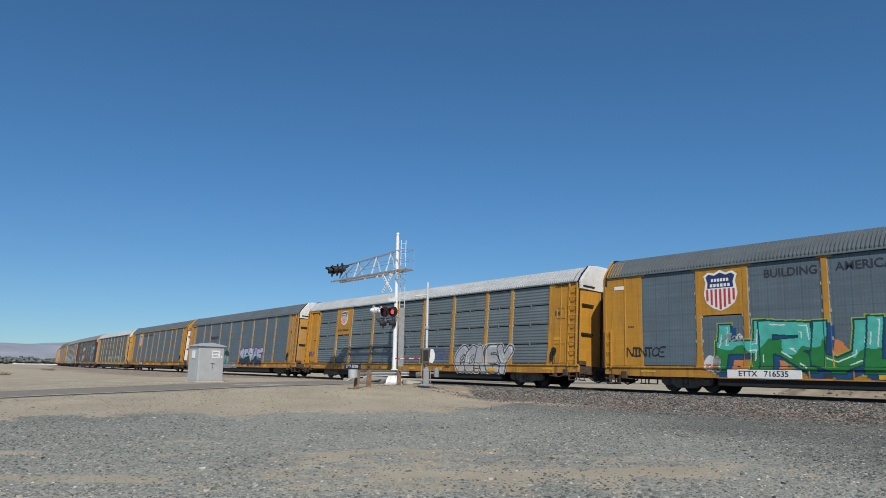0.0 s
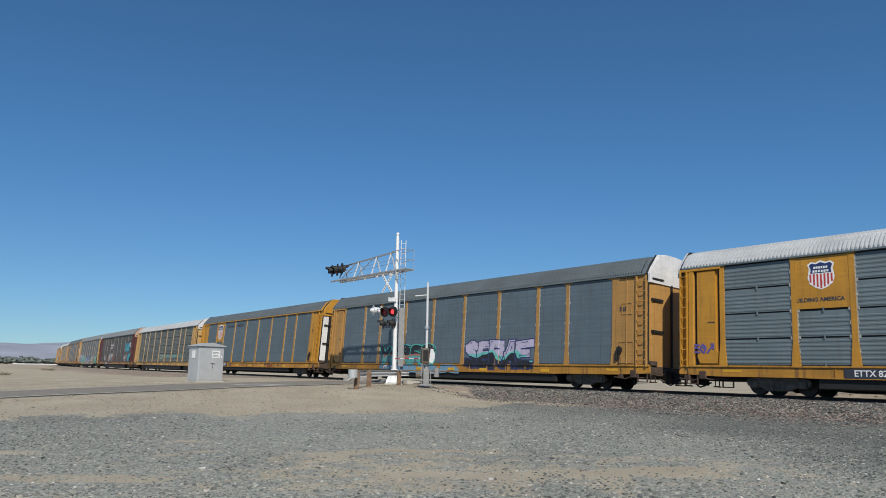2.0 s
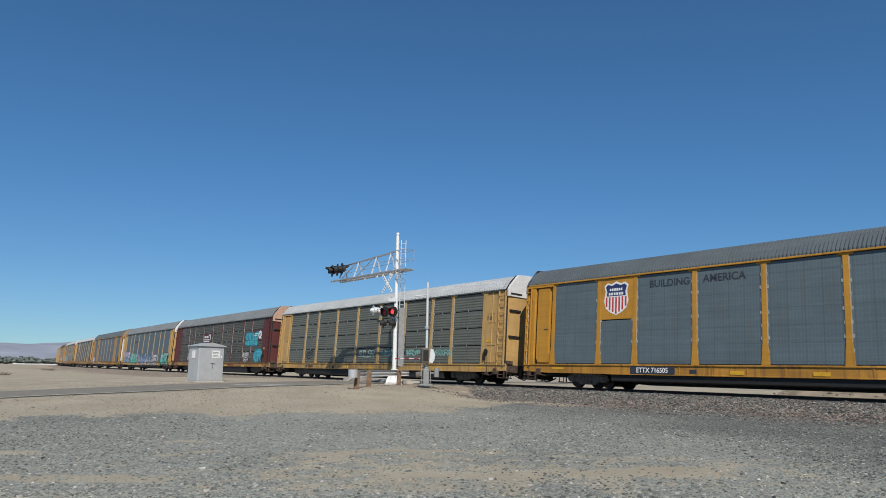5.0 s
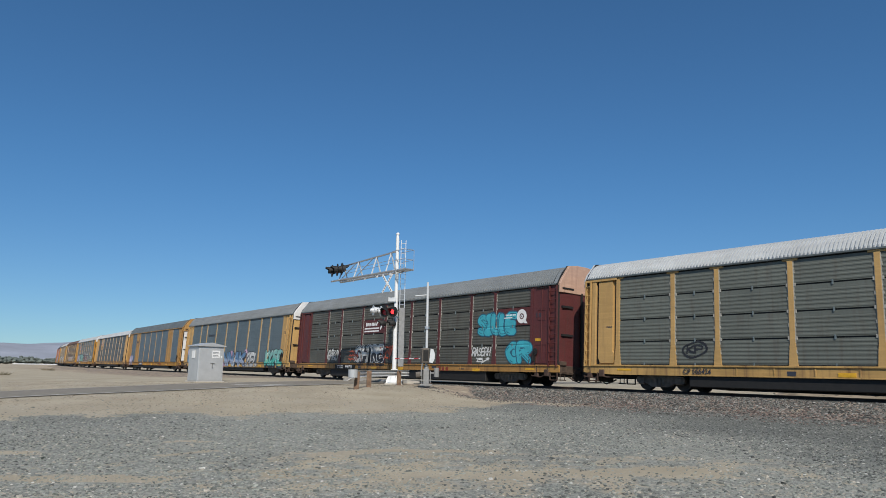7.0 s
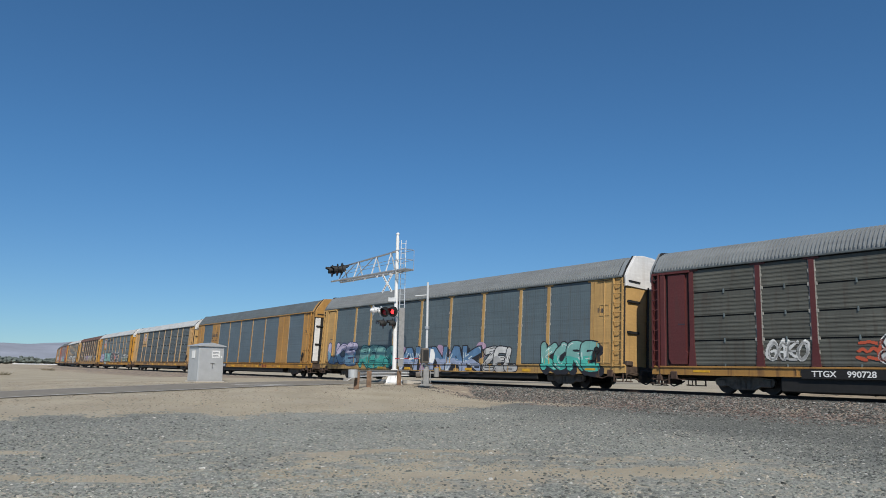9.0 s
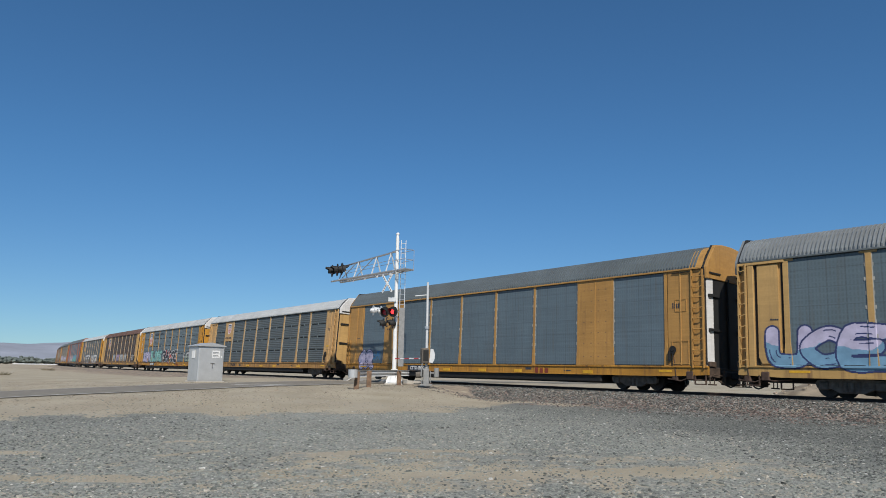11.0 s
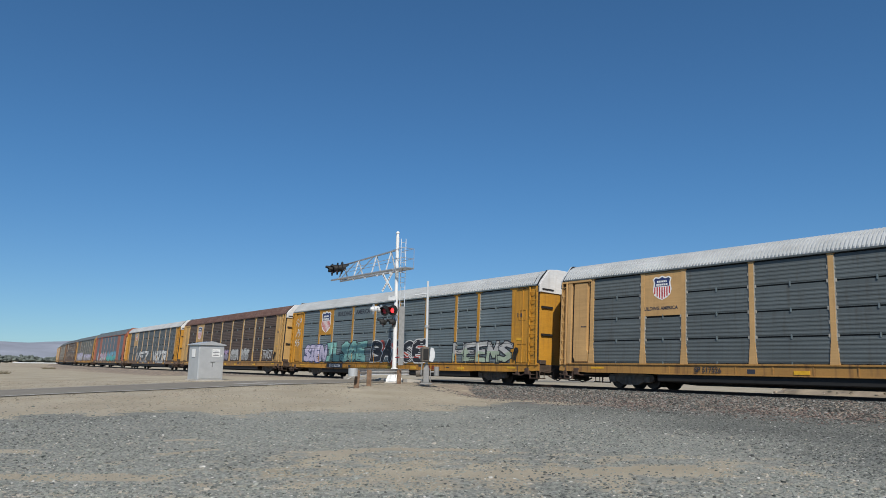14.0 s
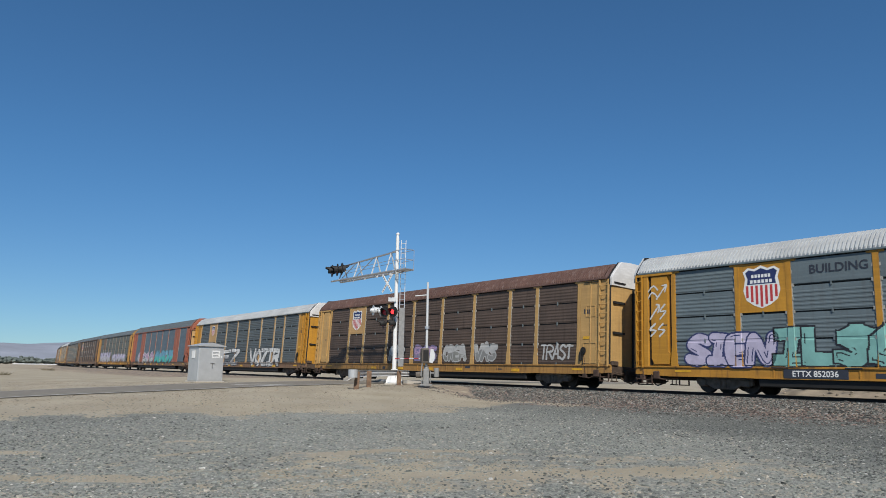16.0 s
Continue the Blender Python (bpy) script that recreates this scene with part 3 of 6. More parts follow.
def build_distance():
    # range of hills
    rng = random.Random(3)
    verts, faces, n = [], [], 260
    for i in range(n + 1):
        a = radians(-75 + 130 * i / n)
        for r, k in ((3300, 0.0), (3600, 0.45), (3900, 0.8), (4200, 1.0), (4500, 0.2)):
            h = 78 + 34 * noise.noise((a * 3.1, 0.3, 0)) + 22 * noise.noise((a * 9, r * 0.002, 1)) + 10 * noise.noise((a * 30, r * 0.004, 2))
            verts.append((r * math.sin(a), r * math.cos(a), -2 + h * k * 1.15))
    for i in range(n):
        for j in range(4):
            faces.append((i * 5 + j, (i + 1) * 5 + j, (i + 1) * 5 + j + 1, i * 5 + j + 1))
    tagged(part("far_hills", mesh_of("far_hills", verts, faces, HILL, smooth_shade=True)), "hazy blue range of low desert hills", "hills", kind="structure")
    # low white sheeting before the trees
    bm = bmesh.new()
    box(bm, -13, 75, -3, 3, 0, 0.62, 0.2)
    ob = part("white_sheeting", bm, PLASTER_WHITE, at=pose(-195, 352, 0.15, 0, 0, 8))
    tagged(ob, "long low white shed roof before the far trees", "shed")
    # trees
    crowns = []
    for k in range(4):
        bm = bmesh.new()
        for c in range(42):
            a, r = rng.uniform(0, 6.28), 2.6 * math.sqrt(rng.random())
            z = 1.9 + rng.uniform(-1.6, 2.2) * (1 - r / 4)
            sz = rng.uniform(0.45, 1.0)
            res = bmesh.ops.create_icosphere(bm, subdivisions=1, radius=sz, matrix=Matrix.Translation((r * math.cos(a), r * math.sin(a), z)))
            for v in res["verts"]:
                v.co += Vector([rng.uniform(-0.3, 0.3) * sz for _ in range(3)])
        me = bpy.data.meshes.new("crown")
        bm.to_mesh(me)
        bm.free()
        me.materials.append(LEAF)
        bm = bmesh.new()
        rod(bm, (0, 0, -0.3), (0, 0, 2.4), 0.22, 0.1, 7)
        rod(bm, (0, 0, 1.2), (0.9, 0.3, 2.8), 0.1, 0.05, 6)
        rod(bm, (0, 0, 1.4), (-0.7, 0.5, 2.7), 0.1, 0.05, 6)
        tm = bpy.data.meshes.new("trunk")
        bm.to_mesh(tm)
        bm.free()
        tm.materials.append(BARK)
        crowns.append((me, tm))
    for i in range(46):
        ang = -36.5 + 13.5 * i / 45 + rng.uniform(-0.2, 0.2)
        r = 470 + rng.uniform(-15, 30)
        x, y = r * math.sin(radians(ang)), r * math.cos(radians(ang))
        k = rng.uniform(0.62, 1.0) * (1.15 if 13 < i < 34 else 0.92)
        t = tagged(empty("far_tree", Matrix.LocRotScale((x, y, ground_z(x, y)), Euler((0, 0, rng.uniform(0, 6))), (k * 1.5, k * 1.5, k))),
                   "dark green dusty tree in the far row", "tree", group="trees of the far row")
        c, tm = crowns[i % 4]
        part("crown", c, None, t)
        part("trunk", tm, None, t)
    # nearer tree, sharing the far row's haze-tinted crown
    near_tree = tagged(empty("far_tree", Matrix.LocRotScale((34.4, 60.0, ground_z(34.4, 60.0)), Euler((0, 0, 1.0)), (0.8, 0.8, 0.95))), "small dusty green tree beyond the track", "tree")
    part("crown", crowns[1][0], None, near_tree)
    part("trunk", crowns[1][1], None, near_tree)
    # rubble bank on the far side of the track
    verts, faces, n, m = [], [], 90, 12
    for i in range(n + 1):
        s0 = -13.5 - 0.6 * i
        for j in range(m + 1):
            q = -4.6 - 0.45 * j
            x, y, _t = track(s0, q)
            h = (0.95 + 0.35 * noise.noise((s0 * 0.35, q * 0.3, 2.0)) + 0.10 * noise.noise((s0 * 1.7, q * 1.7, 5.0))) * math.sin(math.pi * j / m) ** 0.8 * smooth(-13.5, -16.5, s0) * smooth(-67, -60, s0)
            verts.append((x, y, ground_z(x, y) - 0.05 + h))
    faces = [(i * (m + 1) + j, (i + 1) * (m + 1) + j, (i + 1) * (m + 1) + j + 1, i * (m + 1) + j + 1) for i in range(n) for j in range(m)]
    bank = tagged(part("earth_bank", mesh_of("earth_bank", verts, faces, BANK_EARTH)), "low bank of tan rubble beyond the track", "earth bank", kind="structure")
    rr = np.random.default_rng(31)
    scatter("rubble", [tuple(Vector(verts[k]) + Vector((rr.uniform(-0.3, 0.3), rr.uniform(-0.3, 0.3), 0.0))) for k in rr.integers(0, len(verts), 1500)], 0.12, SAND_STONE, bank, 32)
    # low scrub on the sand
    bm = bmesh.new()
    for c in range(90):
        a, r = rng.uniform(0, 6.28), 0.9 * math.sqrt(rng.random())
        rod(bm, (r * math.cos(a), r * math.sin(a), -0.02), (r * math.cos(a) * 1.5 + rng.uniform(-.2, .2), r * math.sin(a) * 1.5, rng.uniform(0.12, 0.4)), 0.03, 0.004, 4)
    first = None
    for x, y, k in ((-40.5, 66, 0.9), (-47, 70, 0.7), (-60, 110, 0.9)):
        m = Matrix.LocRotScale((x, y, ground_z(x, y)), Euler((0, 0, x)), (k, k, k))
        if first is None:
            first = part("desert_shrub", bm, SCRUB, at=m)
            tagged(first, "low dry desert shrub on the sand", "shrub", group="shrubs on the sand")
        else:
            o = copy_thing(first, m)
            o.scale = (k, k, k)


# ---------------------------------------------------------------- crossing signals
MAST = Vector((-2.55, 39.1, 0.68))
ALONG = Vector((-math.sin(TH0), math.cos(TH0), 0))     # along the track, away
ACROSS = Vector((-math.cos(TH0), -math.sin(TH0), 0))   # from the track to the camera's side


def lamp_unit(parent, at, facing, live=None, big=1.0, case=None, shell=None):
    """Round black backing, hood, lens and silver back case. facing: degrees about z of its face (its -y)."""
    m = Matrix.Translation(at) @ pose(0, 0, 0, 0, 0, facing) @ Matrix.Diagonal((big, big, big, 1))
    bm = bmesh.new()
    rod(bm, (0, 0.0, 0), (0, 0.02, 0), 0.29, seg=28)
    back = part("lamp", bm, shell or BLACK, parent, "round signal lamp backing", at=m)
    bm = bmesh.new()
    rod(bm, (0, 0.02, 0), (0, 0.17, 0), 0.17, 0.11, 18)
    rod(bm, (0, 0.17, 0), (0, 0.20, 0), 0.05, 0.05, 10)
    part("case", bm, case or SILVER, back, "silver lamp case" if case is None else "black lamp case")
    bm = bmesh.new()
    n = 14
    prev = None
    for i in range(n + 1):
        a = radians(-35 + 250 * i / n)
        ring = []
        for r, y in ((0.175, 0.0), (0.175, -0.30 if 20 < math.degrees(a) < 160 else -0.16), (0.185, -0.30 if 20 < math.degrees(a) < 160 else -0.16), (0.185, 0.0)):
            ring.append(bm.verts.new((r * math.cos(a), y, r * math.sin(a))))
        if prev:
            for j in range(4):
                bm.faces.new((prev[j], prev[(j + 1) % 4], ring[(j + 1) % 4], ring[j]))
        prev = ring
    bmesh.ops.recalc_face_normals(bm, faces=bm.faces[:])
    part("hood", bm, shell or BLACK, back, "lamp hood")
    bm = bmesh.new()
    rod(bm, (0, -0.022, 0), (0, 0.0, 0), 0.135, 0.16, 20)
    part("lens", bm, LENS_OFF, back, "dark red glass lens")
    if live is not None:
        bm = bmesh.new()
        rod(bm, (0, -0.004, 0), (0, 0.004, 0), 0.125, seg=20)
        live.append(part("lit_disc", bm, LENS_ON, back, "lit red signal disc"))
    return back


LIVE = []


def build_cantilever():
    root = tagged(empty("crossing_signal", Matrix.Translation(MAST)), "white cantilever signal mast with red flashing lamps", "railway signal")
    bm = bmesh.new()
    rod(bm, (0, 0, 0.25), (0, 0, 8.0), 0.118, 0.092, 20)
    rod(bm, (0, 0, 8.0), (0, 0, 8.22), 0.085, 0.07, 14)
    bmesh.ops.create_uvsphere(bm, u_segments=12, v_segments=8, radius=0.1, matrix=Matrix.Translation((0, 0, 8.24)))
    part("mast", bm, MAST_WHITE, root)
    bm = bmesh.new()
    rod(bm, (0, 0, 0.03), (0, 0, 0.6), 0.34, 0.16, 16)
    box(bm, -0.42, 0.42, -0.42, 0.42, 0.0, 0.05, 0.01)
    for a in range(4):
        c, s = math.cos(a * 1.5708 + 0.78), math.sin(a * 1.5708 + 0.78)
        prism(bm, [(0.1, 0.05), (0.46, 0.05), (0.46, 0.12), (0.17, 0.75), (0.1, 0.75)], -0.012, 0.012)
        bmesh.ops.rotate(bm, verts=bm.verts[-10:], cent=(0, 0, 0), matrix=Matrix.Rotation(a * 1.5708 + 0.4, 3, "Z"))
    part("base", bm, MAST_WHITE, root, "flared white base with gussets")
    bm = box(bmesh.new(), -0.48, 0.48, -0.48, 0.48, -0.35, 0.004, 0.02)
    part("footing", bm, CONCRETE, root, "concrete footing")
    tip = ALONG * 6.9
    u = tip.normalized()
    w = Vector((-u.y, u.x, 0))
    L, zb, zt = tip.length, 6.13, 7.28
    up = lambda d, side, z: u * d + w * side + Vector((0, 0, z))
    top = lambda d: zt - 0.28 * d / L
    for side in (-0.33, 0.33):
        part("chord", rod(bmesh.new(), up(-0.1, side, zb), up(L, side, zb), 0.055, seg=8), ALU, root, "aluminium truss chord")
    part("chord", rod(bmesh.new(), up(-0.1, 0, zt), up(L - 0.9, 0, top(L - 0.9)), 0.055, seg=8), ALU, root, "aluminium truss chord")
    for d in (0.09 * L, 0.31 * L, 0.6 * L, 0.86 * L):
        for side in (-0.33, 0.33):
            part("brace", rod(bmesh.new(), up(d, 0, top(d)), up(d, side, zb), 0.042, seg=6), SILVER, root)
    for a, b in ((0.57, 0.36), (0.83, 0.64)):
        part("brace", rod(bmesh.new(), up(a * L, 0.33, zb), up(b * L, 0, top(b * L)), 0.03, seg=6), ALU, root)
    for side in (-0.33, 0.33):
        part("hand_rail", rod(bmesh.new(), up(0.1, side, zb + 0.62), up(L - 0.6, side, zb + 0.5), 0.014, seg=5), ALU, root)
    # walkway
    n = 26
    for i in range(n):
        p = u * (L * i / n + 0.08)
        part("walkway_bar", rod(bmesh.new(), p + w * 0.34 + Vector((0, 0, zb + 0.05)), p - w * 0.34 + Vector((0, 0, zb + 0.05)), 0.022, seg=5), ALU, root)
    for k in range(4):
        p = u * (0.7 + k * 1.35)
        part("hanger", box(bmesh.new(), p.x - 0.05, p.x + 0.05, p.y - 0.05, p.y + 0.05, zb - 0.16, zb - 0.02), ALU, root)
    # platform and cage rail behind the mast
    e = -u * 1.15
    for i in range(8):
        p = -u * (0.12 + 0.14 * i)
        part("platform_bar", rod(bmesh.new(), p + w * 0.34 + Vector((0, 0, zb + 0.03)), p - w * 0.34 + Vector((0, 0, zb + 0.03)), 0.03, seg=5), ALU, root)
    for side in (-0.33, 0.33):
        part("platform_bar", rod(bmesh.new(), w * side + Vector((0, 0, zb)), w * side + e + Vector((0, 0, zb)), 0.035, seg=6), ALU, root)
    for side in (-0.33, 0.33):
        for z in (zb + 0.55, zb + 1.1):
            part("guard_bar", rod(bmesh.new(), w * side + Vector((0, 0, z)), w * side + e + Vector((0, 0, z)), 0.018, seg=6), ALU, root)
        part("guard_bar", rod(bmesh.new(), w * side + e + Vector((0, 0, zb)), w * side + e + Vector((0, 0, zb + 1.1)), 0.018, seg=6), ALU, root)
    for z in (zb + 0.55, zb + 1.1):
        part("guard_bar", rod(bmesh.new(), w * 0.33 + e + Vector((0, 0, z)), -w * 0.33 + e + Vector((0, 0, z)), 0.018, seg=6), ALU, root)
    # crossed boards under the arm
    for k, lean in enumerate((38, -38)):
        at = Matrix.Translation((-0.50, -0.25 - 0.03 * k, 5.42)) @ pose(0, 0, 0, 0, 0, -42) @ pose(0, 0, 0, 0, lean, 0)
        board = part("crossed_board", box(bmesh.new(), -0.065, 0.065, -0.012, 0.012, -0.62, 0.62, 0.006), SIGN_WHITE, root, "white crossed warning board with bars of print", at=at)
        for i in range(7):
            if i != 3:
                part("bar_of_print", box(bmesh.new(), -0.035, 0.035, -0.018, -0.013, -0.53 + 0.16 * i, -0.45 + 0.16 * i), GATE_GREY, board)
    # ladder
    lp = Vector((0.34, -0.05, 0))
    lad = empty("ladder", Matrix.Translation(lp))
    lad.parent = root
    for dx in (-0.13, 0.13):
        part("rail", box(bmesh.new(), dx - 0.02, dx + 0.02, -0.02, 0.02, 1.0, 7.9), ALU, lad)
    for i in range(24):
        z = 1.15 + i * 0.285
        part("rung", rod(bmesh.new(), (-0.13, 0, z), (0.13, 0, z), 0.016, seg=6), ALU, lad)
    part("ladder_guard", box(bmesh.new(), 0.2, 0.5, -0.11, -0.08, 0.9, 4.1, 0.01), GATE_GREY, root, "grey sheet ladder guard")
    part("nameplate", box(bmesh.new(), -0.42, 0.02, -0.2, -0.18, 4.42, 4.66, 0.01), SILVER, root, "small grey plate")
    # lamps: two towards the lot, two sideways, two backwards
    face = math.degrees(math.atan2(-0.30, -0.95)) + 90
    f = pose(0, 0, 0, 0, 0, 330)
    c = Vector((-0.36, -0.32, 3.85))
    part("crossarm", rod(bmesh.new(), c + f @ Vector((-0.5, 0.2, 0)), c + f @ Vector((0.5, 0.2, 0)), 0.04), ALU, root)
    for k in (-1, 1):
        lamp_unit(root, c + f @ Vector((0.27 * k, 0, 0)), 330, LIVE)
    c2 = Vector((-0.42, -0.1, 3.22))
    for k in (-1, 1):
        lamp_unit(root, c2 + Vector((0.27 * k, -0.12 * k, 0)), 282, case=BLACK)
    part("crossarm", rod(bmesh.new(), (0, 0, 3.3), c2 + Vector((-0.3, 0.1, 0.08)), 0.035), BLACK, root)
    for k in (0, 1):
        lamp_unit(root, Vector((-0.85 - 0.42 * k, 0.35, 3.93 + 0.03 * k)), 110, shell=SILVER)
    part("crossarm", rod(bmesh.new(), (0, 0, 3.95), (-1.4, 0.4, 3.97), 0.035), ALU, root)
    for d, fa in ((L - 0.1, 288), (L - 0.75, 288), (L - 1.35, 108)):
        lamp_unit(root, u * d + w * 0.36 + Vector((0, 0, zb + 0.66)), fa, big=1.35, case=BLACK)
        part("lamp_bracket", rod(bmesh.new(), u * d + w * 0.3 + Vector((0, 0, zb + 0.4)), u * d + w * 0.3 + Vector((0, 0, zb + 1.0)), 0.03), BLACK, root)
    return root


def build_gate():
    g = Vector((-0.72, 35.0, 0.68))
    root = tagged(empty("crossing_gate", Matrix.Translation(g)), "silver crossing gate with lowered red and white arm", "railway gate")
    bm = bmesh.new()
    rod(bm, (0, 0, 0.1), (0, 0, 5.05), 0.066, 0.058, 14)
    part("post", bm, SILVER, root)
    bm = bmesh.new()
    box(bm, -0.15, 0.15, -0.15, 0.15, 0.06, 0.80, 0.03)
    box(bm, -0.30, 0.30, -0.30, 0.30, 0, 0.07, 0.01)
    for x in (-0.22, 0.19):
        prism(bm, [(x, 0.06), (x + 0.03, 0.06), (x + 0.03, 0.72), (x, 0.72)], -0.2, 0.2)
    rod(bm, (0, 0, 0.6), (0, 0, 0.95), 0.15, 0.1, 12)
    part("base", bm, GATE_GREY, root, "bolted grey base")
    for x in (-0.24, 0.24):
        for y in (-0.24, 0.24):
            part("bolt", rod(bmesh.new(), (x, y, 0.06), (x, y, 0.14), 0.03, seg=6), RUSTY, root)
    machine = part("mechanism_box", box(bmesh.new(), -0.19, 0.17, -0.17, 0.17, -0.36, 0.38, 0.04), FRAME_DUST, root, "dark gate machine case", at=pose(-0.08, -0.16, 1.42, 0, 0, 20))
    part("cover", box(bmesh.new(), -0.14, 0.12, -0.19, -0.165, -0.24, 0.28, 0.01), BLACK, machine)
    part("conduit", rod(bmesh.new(), (-0.16, -0.1, -0.36), (-0.22, -0.1, -0.95), 0.03, seg=8), GATE_GREY, machine)
    bm = bmesh.new()
    prism(bm, [(0.14, 1.12), (0.30, 1.08), (0.40, 1.28), (0.41, 1.52), (0.34, 1.74), (0.2, 1.78), (0.17, 1.5)], -0.2, -0.14)
    part("counterweight_arm", bm, SILVER, root, "pale curved counterweight arm")
    bm = bmesh.new()
    rod(bm, (0.50, -0.1, 0.42), (0.50, -0.1, 0.86), 0.13, seg=16)
    rod(bm, (0.2, -0.1, 0.6), (0.50, -0.1, 0.6), 0.04)
    part("bell_case", bm, GATE_GREY, root, "grey cylinder beside the gate post")
    bm = bmesh.new()
    rod(bm, (-0.5, 0.0, 0.50), (-0.22, 0.0, 0.52), 0.15, seg=14)
    part("motor_case", bm, FRAME_DUST, root, "dark round motor case")
    part("bracket", rod(bmesh.new(), (0, 0, 4.42), (-0.62, 0.05, 4.36), 0.03), SILVER, root)
    part("collar", rod(bmesh.new(), (0, 0, 2.75), (0, 0, 2.87), 0.115, seg=14), ALU, root)
    n = 6
    start = Vector((0, 0, 1.30))
    for i in range(n):
        a, b = start + ALONG * (0.2 + 0.42 * i), start + ALONG * (0.2 + 0.42 * (i + 1))
        r = 0.03 - 0.0008 * i
        bm = bmesh.new()
        rod(bm, a, b, r, seg=8)
        part("arm_band", bm, RED if i % 2 else MAST_WHITE, root, "red band of the gate arm" if i % 2 else "white band of the gate arm")
    return root


def build_guard_rail():
    pts = [Vector((-3.62, 31.0, 0)), Vector((-3.5, 33.4, 0)), Vector((-2.35, 37.6, 0)), Vector((-1.75, 39.2, 0))]
    root = tagged(empty("road_guard_rail", Matrix.Translation((0, 0, 0))), "galvanised guard rail on brown timber posts", "guard rail")
    for i, p in enumerate(pts[:3]):
        z = ground_z(p.x, p.y)
        bm = box(bmesh.new(), -0.11, 0.11, -0.1, 0.1, -0.3, 0.74, 0.015)
        part("post", bm, WOOD, root, "weathered brown timber post", at=pose(p.x + (0.16 if i else -0.02), p.y, z, 2 if i else -5, 0 if i else 4, 8))
    prof = [(0.0, 0.155), (0.05, 0.12), (0.07, 0.08), (0.02, 0.02), (0.02, -0.02), (0.07, -0.08), (0.05, -0.12), (0.0, -0.155)]
    line = [pts[0] + (pts[0] - pts[1]) * 0.12] + pts + [pts[3] + (pts[3] - pts[2]) * 0.05]
    verts, faces = [], []
    for p in line:
        z = 1.24
        verts += [(p.x - d, p.y, z + h) for d, h in prof] + [(p.x - d + 0.012, p.y, z + h) for d, h in prof[::-1]]
    m = 2 * len(prof)
    for i in range(len(line) - 1):
        for j in range(m):
            faces.append((i * m + j, i * m + (j + 1) % m, (i + 1) * m + (j + 1) % m, (i + 1) * m + j))
    part("beam", mesh_of("beam", verts, faces, SILVER), None, root, "galvanised ribbed steel beam")
    bm = bmesh.new()
    rod(bm, (line[0].x - 0.12, line[0].y - 0.05, 1.07), (line[0].x - 0.12, line[0].y - 0.05, 1.41), 0.2, 0.2, 18)
    part("end_terminal", bm, CABINET, root, "rounded galvanised end piece")


def build_cabinet():
    x, y = -13.55, 40.0
    z = ground_z(x, y)
    root = tagged(empty("signal_cabinet", pose(x, y, z, 0, 0, 43)), "grey metal signal cabinet with a shallow gable roof", "signal cabinet")
    W, Dp, H = 1.50, 1.3, 1.98
    part("body", box(bmesh.new(), 0, W, 0, Dp, 0.06, H, 0.02), CABINET, root)
    bm = bmesh.new()
    prism(bm, [(-0.08, H), (W + 0.08, H), (W + 0.08, H + 0.05), (W / 2, H + 0.22), (-0.08, H + 0.05)], -0.08, Dp + 0.08)
    part("roof", bm, CABINET, root, "shallow grey gable roof")
    part("plinth", box(bmesh.new(), -0.08, W + 0.08, -0.08, Dp + 0.08, -0.15, 0.06, 0.01), CONCRETE, root, "pale concrete plinth")
    part("door", box(bmesh.new(), 0.08, W - 0.08, -0.02, 0.0, 0.12, H - 0.1, 0.006), CABINET, root)
    bm = bmesh.new()
    box(bm, 0.70, 0.94, -0.07, -0.03, 1.03, 1.07, 0.01)
    box(bm, 0.80, 0.84, -0.06, -0.02, 0.78, 1.06, 0.01)
    part("handle", bm, GATE_GREY, root, "grey door handle")
    sign = part("notice", box(bmesh.new(), 0.78, 1.24, -0.032, -0.022, 1.34, 1.76, 0.004), SIGN_WHITE, root, "white paper notice")
    for i in range(4):
        part("line_of_print", box(bmesh.new(), 0.82, 1.20 - 0.06 * (i % 2), -0.038, -0.033, 1.40 + 0.085 * i, 1.425 + 0.085 * i), INK, sign)
    part("notice", box(bmesh.new(), 1.31, 1.39, -0.03, -0.02, 1.36, 1.46, 0.004), SIGN_WHITE, root, "small white label")
    part("side_plate", box(bmesh.new(), -0.03, -0.005, 0.45, 0.85, 1.30, 1.74, 0.01), SIGN_WHITE, root, "white louvre plate")


build_ground()
build_gravel()
build_road()
build_track()
build_distance()
build_cantilever()
build_gate()
build_guard_rail()
build_cabinet()


# ---------------------------------------------------------------- car-carrier wagons
# car space: x forwards, -y to the camera's side, the rail's top at z 0.15
EDGES = [-11.66, -8.96, -7.04, -4.22, -1.41, 1.41, 4.22, 7.04, 8.96, 11.66]
STRIPS = [1.14, 2.09, 3.02, 3.95, 4.87]
PANEL_Y, POST_Y = 1.46, 1.505
CACHE = {}
WHEEL_R = 0.36
WHEEL_Z = RAIL_Z - BODY_Z + WHEEL_R
REFLECT = plain("yellow_reflector", (0.62, 0.34, 0.02, 1), 0.45, 0.0, 0.2)


def cached(key, make):
    if key not in CACHE:
        CACHE[key] = make()
    return CACHE[key]


def to_mesh(bm, name, mat):
    me = bpy.data.meshes.new(name)
    bm.normal_update()
    bm.to_mesh(me)
    bm.free()
    me.materials.append(mat)
    return me


def rib_depth(z):
    """How far the ribbed sheet stands proud at a height."""
    for a, b in zip(STRIPS, STRIPS[1:]):
        if a <= z < b:
            return 0.0 if z - a < 0.03 or b - z < 0.05 else 0.016
    return 0.0


